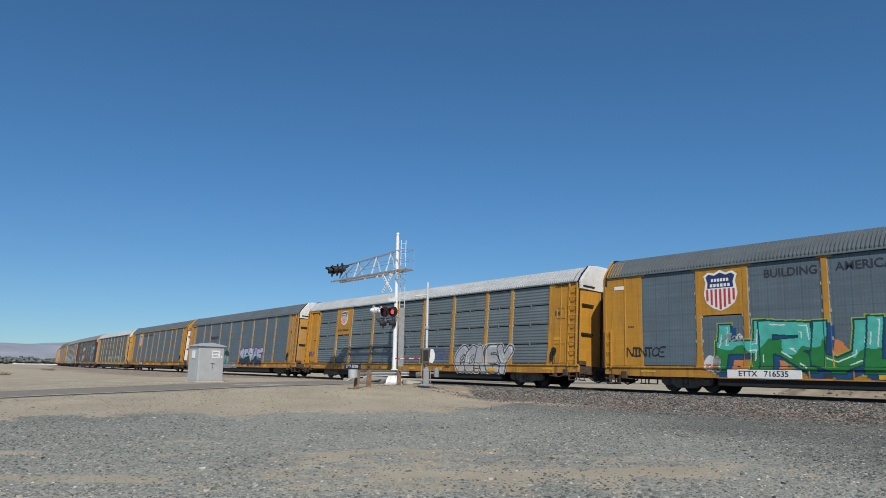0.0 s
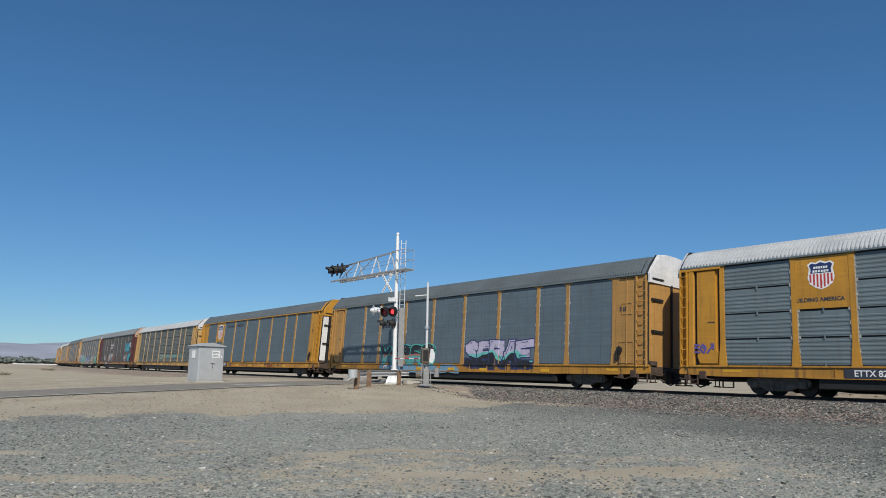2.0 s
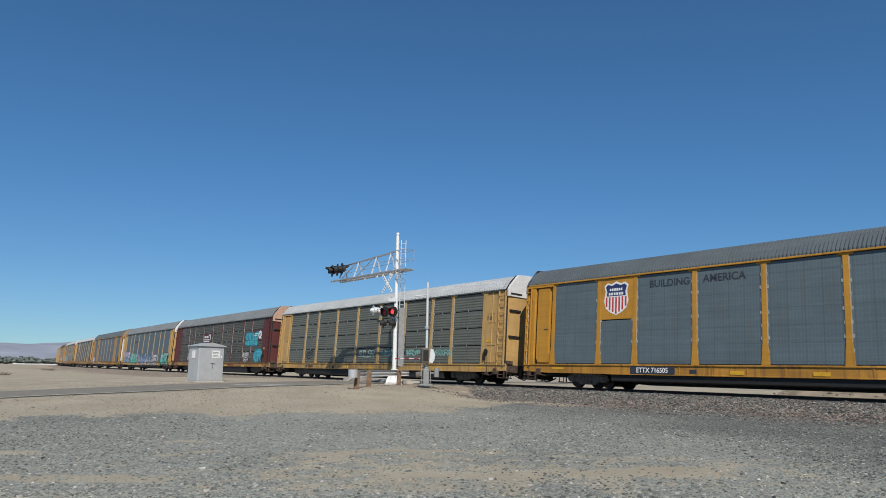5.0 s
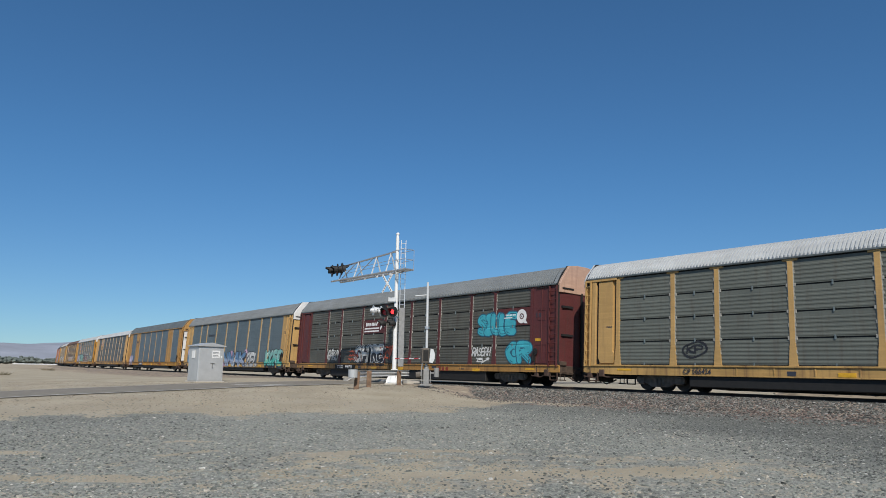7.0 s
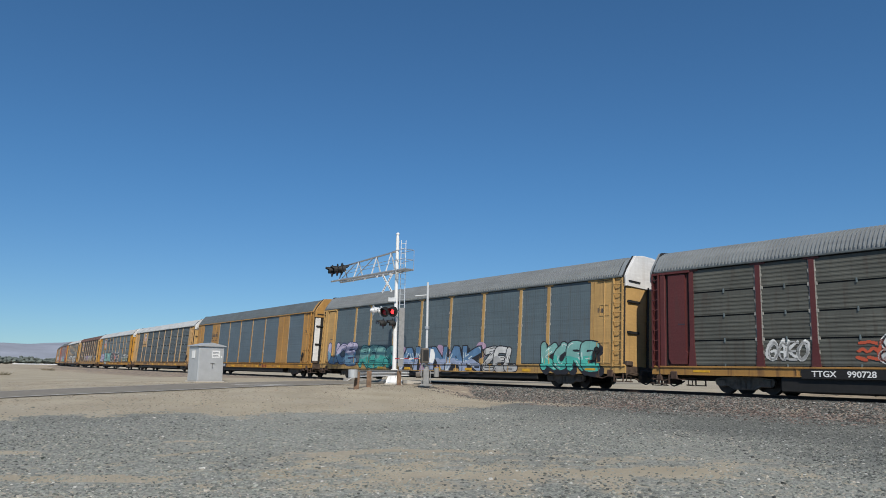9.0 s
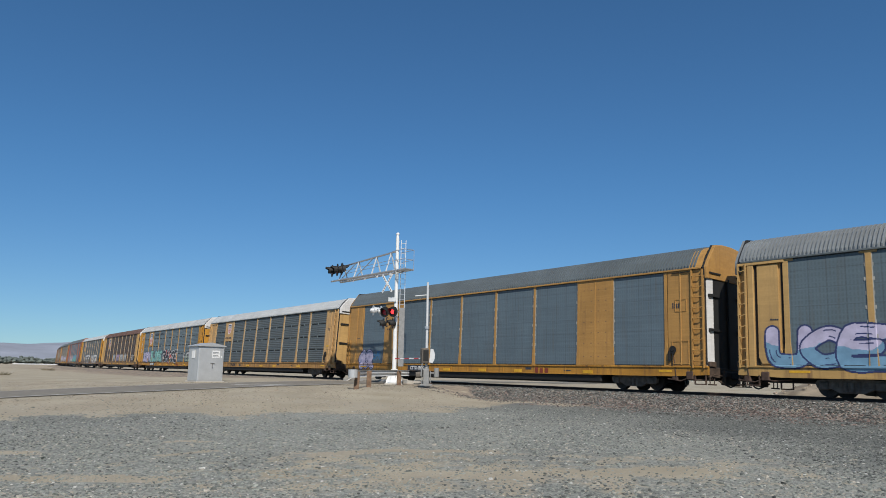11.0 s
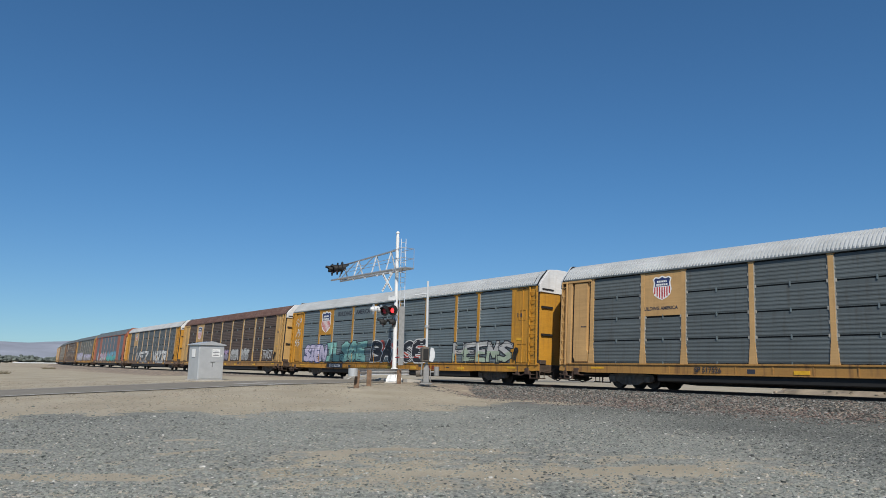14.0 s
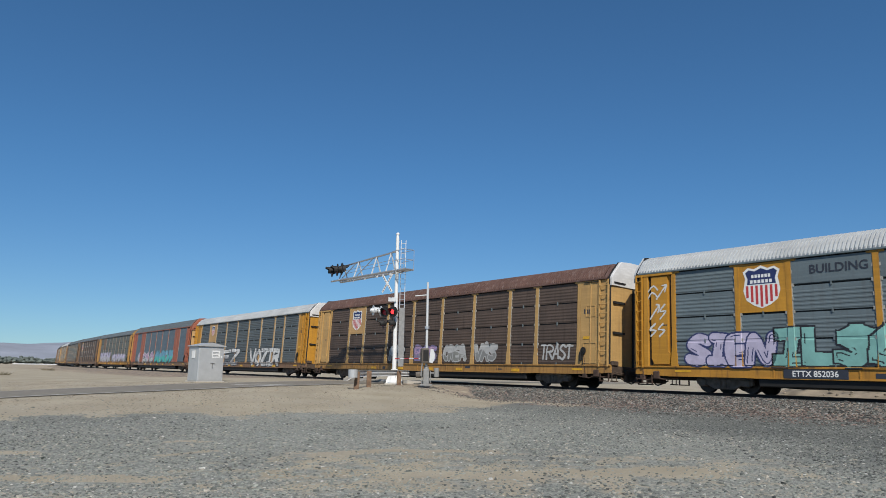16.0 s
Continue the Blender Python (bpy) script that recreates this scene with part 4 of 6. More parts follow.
def strip_mesh(w, k, mat):
    """One ribbed sheet between two shut lines, middle at x 0."""
    def make():
        a, b = STRIPS[k] + 0.028, STRIPS[k + 1] - 0.028
        pts = [(a, 0.0)]
        z = a + 0.02
        while z + 0.145 < b:
            pts += [(z, 0.0), (z + 0.03, 0.012), (z + 0.07, 0.012), (z + 0.1, 0.0)]
            z += 0.145
        pts.append((b, 0.0))
        m = len(pts)
        verts = [(x, -PANEL_Y - d, z) for x in (-w / 2, w / 2) for z, d in pts] + [(x, -PANEL_Y + 0.04, z) for x in (-w / 2, w / 2) for z in (a, b)]
        faces = [(i, m + i, m + i + 1, i + 1) for i in range(m - 1)]
        o = 2 * m
        faces += [(o, o + 1, o + 3, o + 2), (m - 1, 2 * m - 1, o + 3, o + 1), (0, o, o + 2, m)]
        me = mesh_of("panel", verts, faces, mat)
        return me
    return cached(("strip", round(w, 2), k, mat.name), make)


def sheet_mesh(w, z0, z1, mat, y=PANEL_Y):
    def make():
        bm = bmesh.new()
        box(bm, -w / 2, w / 2, -y - 0.012, -y + 0.03, z0, z1, 0.008)
        return to_mesh(bm, "panel", mat)
    return cached(("sheet", round(w, 2), z0, z1, mat.name, y), make)


def bracket_mesh(w):
    """Pale scalloped holding strips along both sides of a post."""
    def make():
        bm = bmesh.new()
        for s in (-1, 1):
            a, b = sorted((s * (w / 2 - 0.01), s * (w / 2 + 0.028)))
            box(bm, a, b, -PANEL_Y - 0.024, -PANEL_Y + 0.02, 1.9, 4.8)
            for z in STRIPS[1:4] + [1.62, 2.55, 3.48, 4.42]:
                a, b = sorted((s * (w / 2 - 0.01), s * (w / 2 + (0.075 if z in STRIPS else 0.05))))
                box(bm, a, b, -PANEL_Y - 0.03, -PANEL_Y + 0.02, z - 0.06, z + 0.06)
        return to_mesh(bm, "holding_strip", BRACKET)
    return cached(("bracket", w), make)


def post_mesh(mat, w=0.20, tee=False):
    def make():
        bm = bmesh.new()
        h = w / 2
        if tee:
            box(bm, -h * 3.0, h * 3.0, -POST_Y - 0.004, -PANEL_Y + 0.05, 4.81, 4.905, 0.008)
        prism(bm, [(-h * 1.75, 1.10), (h * 1.75, 1.10), (h * 1.45, 1.5), (h, 1.95), (h, 4.75), (h * 1.5, 4.92), (-h * 1.5, 4.92), (-h, 4.75), (-h, 1.95), (-h * 1.45, 1.5)], -POST_Y, -PANEL_Y + 0.05)
        return to_mesh(bm, "post", mat)
    return cached(("post", w, mat.name, tee), make)


ROOF_PROFILE = [(-1.54, 4.91), (-1.50, 4.98), (-1.30, 5.27), (-1.08, 5.50), (-0.85, 5.60), (-0.42, 5.66), (0, 5.69)]


def roof_mesh(mat):
    def make():
        prof = ROOF_PROFILE + [(-y, z) for y, z in ROOF_PROFILE[-2::-1]]
        xs = []
        x = -13.22
        while x < 13.1:
            xs += [(x, 0.0), (x + 0.007, 0.07), (x + 0.058, 0.07), (x + 0.065, 0.0)]
            x += 0.138
        m = len(prof)
        verts = []
        for x, d in xs:
            for i, (y, z) in enumerate(prof):
                k = 0 if i in (0, m - 1) else 1
                n = Vector((y * 0.35, z - 4.6)).normalized()
                verts.append((x, y + n.x * d * k, z + n.y * d * k))
        faces = [(i * m + j, i * m + j + 1, (i + 1) * m + j + 1, (i + 1) * m + j) for i in range(len(xs) - 1) for j in range(m - 1)]
        return mesh_of("roof", verts, faces, mat)
    return cached(("roof", mat.name), make)


END_PLAN = [(-1.54, 13.44), (-1.48, 13.46), (-1.30, 13.48), (-1.02, 13.50), (-0.5, 13.51), (0.0, 13.51)]


def end_x(y):
    return float(np.interp(-abs(y), [p[0] for p in END_PLAN], [p[1] for p in END_PLAN]))


def roof_height(y):
    return float(np.interp(-abs(y), [p[0] for p in ROOF_PROFILE], [p[1] for p in ROOF_PROFILE]))


GABLE = [(-1.53, 4.58), (-1.53, 4.93), (-1.40, 5.14), (-0.90, 5.70), (-0.35, 5.76), (0.35, 5.76), (0.90, 5.70), (1.40, 5.14), (1.53, 4.93), (1.53, 4.58)]


def cap_mesh(mat, top):
    """Flat eight-sided gable above the end doors with a dark edging behind it, and the roof's smooth last strip; forward end."""
    def make():
        verts, faces, index = [], [], []
        m = len(GABLE)
        for x, k in ((13.34, 1.0), (13.42, 1.0), (13.425, 0.985), (13.53, 0.985), (13.54, 0.965)):
            verts += [(x, y * k, 5.1 + (z - 5.1) * k) for y, z in GABLE]
        for r, k in ((0, 2), (1, 2), (2, 0), (3, 0)):
            for j in range(m):
                faces.append((r * m + j, r * m + (j + 1) % m, (r + 1) * m + (j + 1) % m, (r + 1) * m + j))
                index.append(k)
        faces += [tuple(range(m))[::-1], tuple(4 * m + j for j in range(m))]
        index += [2, 0]
        ys = [p[0] for p in ROOF_PROFILE]
        ys = ys + [-y for y in ys[-2::-1]]
        o = len(verts)
        for x in (12.70 if mat is top else 13.12, 13.35):
            verts += [(x, y, roof_height(y) + 0.03) for y in ys]
        for j in range(len(ys) - 1):
            faces.append((o + j, o + j + 1, o + len(ys) + j + 1, o + len(ys) + j))
            index.append(1)
        return mesh_of("end_cap", verts, faces, [mat, top, GAP], index)
    return cached(("cap", mat.name, top.name), make)


def end_door_mesh(mat, corner, inner, z0, z1):
    """Half of the end door, folded round the corner, on the camera's side of the forward end."""
    def make():
        pts = [(x - 0.02, y) for y, x in END_PLAN]
        pts[-1] = (pts[-1][0], -0.03)
        verts, faces = [], []
        for dx in (0.0, -0.05):
            for x, y in pts:
                for z in (z0, z1):
                    verts.append((x + dx, y + (0.02 if dx else 0.0), z))
        n = len(pts)
        o = 2 * n
        for i in range(n - 1):
            faces.append((2 * i, 2 * i + 2, 2 * i + 3, 2 * i + 1))
            faces.append((o + 2 * i, o + 2 * i + 1, o + 2 * i + 3, o + 2 * i + 2))
            faces.append((2 * i + 1, 2 * i + 3, o + 2 * i + 3, o + 2 * i + 1))
            faces.append((2 * i, o + 2 * i, o + 2 * i + 2, 2 * i + 2))
        # third material: inner leaf, where shade can be put into the colour
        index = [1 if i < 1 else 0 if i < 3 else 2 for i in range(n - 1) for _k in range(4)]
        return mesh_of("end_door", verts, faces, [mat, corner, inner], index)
    return cached(("door", z0, z1, mat.name, corner.name, inner.name), make)


def sill_mesh(mat, low=0.70):
    def make():
        bm = bmesh.new()
        prism(bm, [(-13.5, 0.79), (-11.9, max(low, 0.72)), (-8.9, max(low, 0.72)), (-8.2, low), (8.2, low), (8.9, max(low, 0.72)), (11.9, max(low, 0.72)), (13.5, 0.79), (13.5, 1.12), (-13.5, 1.12)], -1.49, -1.40)
        box(bm, -13.5, 13.5, -1.535, -1.47, 1.06, 1.125, 0.008)
        box(bm, -8.2, 8.2, -1.515, -1.46, low - 0.005, low + 0.04, 0.006)
        for i in range(12):
            x = -7.7 + 1.4 * i
            box(bm, x - 0.02, x + 0.02, -1.512, -1.48, low + 0.03, 1.07)
        return to_mesh(bm, "side_sill", mat)
    return cached(("sill", mat.name, low), make)


def frame_mesh(belly):
    def make():
        bm = bmesh.new()
        box(bm, -13.42, 13.42, -1.42, 1.42, 0.98, 1.08)
        box(bm, -8.3, 8.3, -1.42, 1.42, belly, 0.98, 0.03)
        box(bm, -13.2, 13.2, -0.35, 0.35, 0.62, 0.98)
        for i in range(13):
            x = -7.8 + 1.3 * i
            box(bm, x - 0.05, x + 0.05, -1.4, 1.4, 0.66, 0.98)
        return to_mesh(bm, "underframe", BLACK)
    return cached(("frame", belly), make)


def wheelset_mesh():
    def make():
        bm = bmesh.new()
        rod(bm, (0, -1.05, 0), (0, 1.05, 0), 0.085, seg=10)
        for sgn in (-1, 1):
            y = 0.72 * sgn
            rod(bm, (0, y - 0.065, 0), (0, y + 0.065, 0), WHEEL_R, seg=28)
            rod(bm, (0, y - 0.09 * sgn, 0), (0, y - 0.065 * sgn, 0), WHEEL_R + 0.025, seg=28)
            rod(bm, (0, y + 0.06 * sgn, 0), (0, y + 0.10 * sgn, 0), 0.15, 0.12, 12)
            for a in range(3):
                c, s = math.cos(a * 2.094), math.sin(a * 2.094)
                rod(bm, (0.2 * c, y + 0.05 * sgn, 0.2 * s), (0.2 * c, y + 0.075 * sgn, 0.2 * s), 0.045, seg=6)
        return to_mesh(bm, "wheelset", STEEL)
    return cached("wheelset", make)


def side_frame_mesh():
    def make():
        bm = bmesh.new()
        prism(bm, [(-1.15, 0.60), (-1.08, 0.69), (-0.45, 0.75), (0.45, 0.75), (1.08, 0.69), (1.15, 0.60), (1.1, 0.44), (0.66, 0.42), (0.38, 0.28), (-0.38, 0.28), (-0.66, 0.42), (-1.1, 0.44)], -1.14, -0.98)
        for x in (-0.5, 0.5):
            box(bm, x - 0.09, x + 0.09, -1.152, -1.13, 0.46, 0.62, 0.01)
        for x in (-0.87, 0.87):
            box(bm, x - 0.15, x + 0.15, -1.20, -0.96, 0.38, 0.64, 0.03)
        for x in (-0.2, 0.0, 0.2):
            rod(bm, (x, -1.13, 0.32), (x, -1.13, 0.62), 0.085, seg=10)
        return to_mesh(bm, "side_frame", FRAME_DUST)
    return cached("side_frame", make)


def ladder_parts(car, mat, x0, x1, y, turn=0, top=4.85):
    at = pose(0, 0, 0, 0, 0, turn)
    lad = empty("ladder", at)
    lad.parent = car
    for x in (x0, x1):
        part("rail", cached(("lrail", round(x, 2), top, mat.name), lambda: to_mesh(box(bmesh.new(), x - 0.025, x + 0.025, -y - 0.02, -y + 0.06, 1.05, top), "rail", mat)), None, lad)
    for i in range(9):
        z = 1.3 + 0.41 * i
        if z > top:
            break
        part("rung", cached(("rung", x0, i, mat.name), lambda: to_mesh(rung_bm(x0, x1, y, z), "rung", mat)), None, lad)


def rung_bm(x0, x1, y, z):
    """Rung that sags between its rails, with a dark shadow side."""
    bm = bmesh.new()
    pts = [(x0, -y, z + 0.05), (x0 + 0.1, -y - 0.03, z), (x1 - 0.1, -y - 0.03, z), (x1, -y, z + 0.05)]
    for a, b in zip(pts, pts[1:]):
        rod(bm, a, b, 0.019, seg=6)
    return bm


def corner_gaps():
    """Black strips for the shade in the gaps on both sides of the forward ladder."""
    bm = bmesh.new()
    box(bm, 12.79, 12.86, -1.48, -1.40, 1.15, 4.78)
    box(bm, 13.40, 13.445, -1.525, -1.40, 1.15, 4.86)
    return bm


def rear_plate():
    """Raised plate at the rear end, its foot cut off aslant."""
    bm = bmesh.new()
    prism(bm, [(-12.70, 1.42), (-12.58, 1.20), (-11.90, 1.20), (-11.86, 1.62), (-11.94, 1.72), (-11.94, 4.74), (-12.70, 4.74)], -1.50, -1.40)
    box(bm, -13.42, -11.70, -1.55, -1.36, 4.78, 4.88, 0.01)
    return bm


# ---- emblems and lettering
def flat(name, pts, y, mat):
    return mesh_of(name, [(x, -y, z) for x, z in pts], [tuple(range(len(pts)))], mat)


def shield(car, x, z, k):
    """Shield with a white rim, a dark upper field with two rows of pale bars, and red stripes below."""
    rim_pts = [(-0.50, 0.40), (-0.36, 0.50), (-0.18, 0.46), (0.0, 0.54), (0.18, 0.46), (0.36, 0.50), (0.50, 0.40), (0.44, 0.22), (0.50, -0.10), (0.42, -0.34), (0.22, -0.48), (0.0, -0.56),
               (-0.22, -0.48), (-0.42, -0.34), (-0.50, -0.10), (-0.44, 0.22)]
    rim = part("emblem", cached("rim", lambda: flat("emblem", rim_pts, 0.004, SIGN_WHITE)), None, car, "red, white and dark blue shield emblem",
               at=pose(x, -PANEL_Y - 0.034, z) @ Matrix.Diagonal((k * 0.97, 1, k, 1)))
    field = [(-0.43, 0.37), (-0.34, 0.44), (-0.17, 0.40), (0.0, 0.47), (0.17, 0.40), (0.34, 0.44), (0.43, 0.37), (0.37, 0.20), (0.39, 0.06), (-0.39, 0.06), (-0.37, 0.20)]
    part("upper_field", cached("field", lambda: flat("upper_field", field, 0.008, NAVY)), None, rim, "dark blue upper field")
    bar = cached("mark", lambda: flat("pale_bar", [(-0.5, -0.042), (0.5, -0.042), (0.5, 0.042), (-0.5, 0.042)], 0.012, SIGN_WHITE))
    for zz, w in ((0.27, 0.27), (0.13, 0.31)):
        for i in range(6):
            part("pale_bar", bar, None, rim, at=pose(-w + 2 * w * (i + 0.42) / 6, 0, zz) @ Matrix.Diagonal((2 * w / 6 * 0.72, 1, 1, 1)))
    stripe = cached("stripe", lambda: flat("stripe", [(-0.034, -1.0), (0.034, -1.0), (0.034, 0.0), (-0.034, 0.0)], 0.008, RED))
    for i in range(7):
        sx = -0.39 + 0.13 * i
        lo = 0.31 if abs(sx) > 0.3 else 0.33 + 0.22 * (1 - abs(sx / 0.45))
        part("stripe", stripe, None, rim, at=pose(sx, 0, 0.03) @ Matrix.Diagonal((1, 1, lo, 1)))


def letters(car, words, x, z, size, mat, bold=0.0, y=PANEL_Y + 0.034, name="lettering", squash=1.0, label=""):
    me = cached(("text", words, size, mat.name, bold), lambda: text_mesh(name, words, size, mat, bold))
    m = pose(x, -y, z, 90, 0, 0) @ Matrix.Diagonal((squash, 1, 1, 1))
    return part(name, me, None, car, label, at=m)


def bars(car, x, z, w, h, mat, n=7, seed=1, y=PANEL_Y + 0.034, label="bars of lettering"):
    """Plain bars in place of a company's name or of small print."""
    rng = random.Random(seed)
    bm = bmesh.new()
    a = x - w / 2
    step = w / n
    for i in range(n):
        k = rng.uniform(0.55, 0.85)
        box(bm, a + step * i, a + step * (i + k), -y - 0.004, -y, z - h / 2, z + h / 2 * (1 if i == 0 else 0.72))
    return part("lettering", to_mesh(bm, "lettering", mat), None, car, label)


# ---- spray paint: a thin coat that follows sheet, posts and sill
SPRAY = {}


def colour_of(c):
    if c not in SPRAY:
        SPRAY[c] = plain("spray_paint", c, 0.55, 0.0, 0.16, 3.0)
    return SPRAY[c]


# strokes of made-up signs in a unit box
GLYPHS = [
    [[(0.95, 0.5), (0.5, 1.0), (0.05, 0.5), (0.5, 0.05), (0.75, 0.5), (0.45, 0.62)]],
    [[(-0.1, 0.2), (0.25, 0.95), (0.5, 0.25), (0.8, 1.0), (1.1, 0.35)]],
    [[(-0.05, 0.0), (1.0, 0.95)], [(0.55, 1.0), (1.0, 0.95), (0.95, 0.45)]],
    [[(0.1, 1.0), (0.0, 0.3), (0.5, 0.0), (1.05, 0.3), (0.75, 0.65), (0.45, 0.45)]],
    [[(-0.1, 0.05), (0.45, 0.5), (1.1, 0.1)], [(-0.1, 0.6), (0.5, 1.0), (1.1, 0.65)]],
    [[(0.7, 1.0), (0.1, 0.55), (0.85, 0.5), (0.2, 0.0)]],
    [[(0.5, 0.0), (0.5, 0.95)], [(0.05, 0.95), (0.2, 0.4), (0.8, 0.4), (0.95, 1.0)]],
    [[(-0.05, 0.0), (0.9, 0.75), (0.5, 1.0), (0.1, 0.75), (1.05, 0.0)]],
    [[(-0.1, 0.9), (0.4, 0.7), (0.2, 0.2), (0.8, 0.1), (1.1, 0.55)], [(0.6, 0.95), (1.0, 0.85)]],
    [[(0.0, 0.15), (1.05, 0.05)], [(0.05, 0.5), (0.6, 0.62), (1.0, 0.45)], [(0.0, 0.95), (0.9, 0.9)]],
]


# strokes of plain capitals in a unit box
CAPITALS = {
    "A": [[(0, 0), (0.45, 1), (0.6, 1), (1, 0)], [(0.2, 0.38), (0.8, 0.38)]],
    "B": [[(0, 0), (0, 1), (0.8, 0.85), (0.7, 0.58), (0.05, 0.52), (0.95, 0.35), (0.85, 0.03), (0, 0)]],
    "C": [[(1, 0.82), (0.5, 1), (0.05, 0.6), (0.1, 0.2), (0.5, 0), (1, 0.18)]],
    "E": [[(1, 1), (0.05, 0.95), (0.05, 0.05), (1, 0)], [(0.05, 0.5), (0.8, 0.5)]],
    "G": [[(1, 0.85), (0.5, 1), (0.05, 0.6), (0.1, 0.2), (0.5, 0), (1, 0.12), (1, 0.45), (0.6, 0.45)]],
    "H": [[(0, 0), (0.05, 1)], [(0.95, 0), (1, 1)], [(0, 0.5), (1, 0.5)]],
    "I": [[(0.5, 0), (0.5, 1)], [(0.1, 1), (0.9, 1)], [(0.1, 0), (0.9, 0)]],
    "K": [[(0, 0), (0, 1)], [(1, 1), (0.1, 0.5), (1, 0)]],
    "L": [[(0.05, 1), (0.05, 0.02), (1, 0)]],
    "M": [[(0, 0), (0.1, 1), (0.5, 0.3), (0.9, 1), (1, 0)]],
    "N": [[(0, 0), (0.05, 1), (0.95, 0), (1, 1)]],
    "O": [[(0.5, 1), (0.02, 0.6), (0.1, 0.15), (0.5, 0), (0.95, 0.35), (0.9, 0.8), (0.5, 1)]],
    "P": [[(0, 0), (0, 1), (0.9, 0.92), (0.9, 0.55), (0, 0.48)]],
    "R": [[(0, 0), (0, 1), (0.9, 0.92), (0.9, 0.58), (0.05, 0.5)], [(0.35, 0.5), (1, 0)]],
    "S": [[(1, 0.86), (0.45, 1), (0.05, 0.76), (0.5, 0.52), (0.95, 0.26), (0.55, 0), (0, 0.12)]],
    "T": [[(0.5, 0), (0.5, 1)], [(0, 1), (1, 1)]],
    "U": [[(0, 1), (0.05, 0.2), (0.5, 0), (0.95, 0.2), (1, 1)]],
    "V": [[(0, 1), (0.5, 0), (1, 1)]],
    "Y": [[(0, 1), (0.5, 0.5), (1, 1)], [(0.5, 0.5), (0.45, 0)]],
    "Z": [[(0, 1), (1, 1), (0, 0), (1, 0)]],
}


def spray(car, kind, x0, x1, z0, z1, outline, fill, second, n, seed, cloud=None, weight=0.14, label="", jag=False, band=None, rim=None, word="", drop=None):
    """A row of n swollen shapes, the capitals of word or made-up signs, each outlined over the one before, with two-tone fill; cloud: a colour sprayed loosely behind; rim: an outer line; drop: colour of a cast side."""
    n = len(word) or n
    rng = np.random.default_rng(seed)
    cell = 0.021 if fill is not None else 0.026
    nx, nz = int((x1 - x0 + 0.8) / cell), int((z1 - z0 + 0.5) / cell)
    X, Z = np.meshgrid(x0 - 0.4 + cell * (np.arange(nx) + 0.5), z0 - 0.25 + cell * (np.arange(nz) + 0.5))
    H, W = z1 - z0, (x1 - x0) / n
    r = weight * H * 0.9
    cx, cz = np.arange(x0 - 0.5, x1 + 0.8, 0.2), np.arange(z0 - 0.4, z1 + 0.6, 0.2)
    wob = np.array([[noise.noise((x * 1.7, z * 1.7, seed)) for x in cx] for z in cz])
    wob = np.array([np.interp(X[0], cx, row) for row in wob])
    wob = np.array([np.interp(Z[:, 0], cz, col) for col in wob.T]).T
    marks = []
    for i in range(n):
        dist = np.full(X.shape, 9.0)
        mid = x0 + W * (i + 0.5)
        lean, sx = rng.uniform(-0.06, 0.22), 0.42 + 0.08 * rng.random()
        for stroke in (CAPITALS[word[i]] if word else GLYPHS[int(rng.integers(len(GLYPHS)))]):
            pts = []
            for gx, gz in stroke:
                z = z0 + H * (0.16 + 0.68 * gz + rng.uniform(-0.03, 0.03))
                pts.append((mid + W * sx * (2 * gx - 1) * 0.95 + lean * (z - z0 - H / 2) + W * rng.uniform(-0.05, 0.05), z))
            if not jag and len(pts) > 2:
                fine = []
                for k in range(len(pts) - 1):
                    p0, p1, p2, p3 = pts[max(0, k - 1)], pts[k], pts[k + 1], pts[min(len(pts) - 1, k + 2)]
                    for q in range(5):
                        t = q / 5
                        fine.append(tuple(0.5 * (2 * b + (c - a) * t + (2 * a - 5 * b + 4 * c - d) * t * t + (3 * b - a - 3 * c + d) * t ** 3) for a, b, c, d in zip(p0, p1, p2, p3)))
                pts = fine + [pts[-1]]
            for (ax, az), (bx, bz) in zip(pts, pts[1:]):
                dx, dz = bx - ax, bz - az
                t = np.clip(((X - ax) * dx + (Z - az) * dz) / (dx * dx + dz * dz + 1e-9), 0, 1)
                ex, ez = X - ax - t * dx, Z - az - t * dz
                far = np.maximum(np.abs(ex), np.abs(ez)) if jag else np.hypot(ex, ez)
                dist = np.minimum(dist, far)
        marks.append(dist + 0.025 * wob)
    whole = np.min(marks, axis=0)
    idx = np.full(X.shape, -1)
    if cloud is not None:
        puff = rng.uniform(x0, x1, 7)
        near = np.min([np.hypot((X - p) * 0.8, Z - z0 - H * rng.uniform(0.2, 0.8)) for p in puff], axis=0)
        idx[(near < 0.42 + 0.3 * wob) & (whole < r + 0.45)] = 3
    if fill is None:
        idx[whole < (0.05 if weight > 0.1 else 0.034)] = 0
    else:
        if rim is not None:
            idx[whole < r + 0.10] = 5
        if drop is not None:
            low = np.minimum(np.roll(whole, (-4, 4), (0, 1)), np.roll(whole, (-8, 9), (0, 1)))
            idx[low < r + 0.05] = 6
        tone = (Z - z0) / H + 0.30 * wob + 0.06 * np.sin(X * 3 + seed)
        for d in marks:
            idx[d < r + 0.06] = 0
            idx[d < r] = 1
            idx[(d < r) & (tone > 0.50)] = 2
            if band is not None:
                idx[(d < r) & (tone > 0.42) & (tone < 0.54)] = 4
            idx[(np.abs(d - 0.55 * r) < 0.02) & (wob > 0.16)] = 7 if rim is not None or drop is not None else 0
    idx[(Z < 0.60) | (Z > 4.85)] = -1
    used = [c if c is not None else outline for c in (outline, fill, second, cloud, band, rim, drop, SHINE)]
    xe = x0 - 0.4 + cell * np.arange(nx + 1)
    ze = z0 - 0.25 + cell * np.arange(nz + 1)
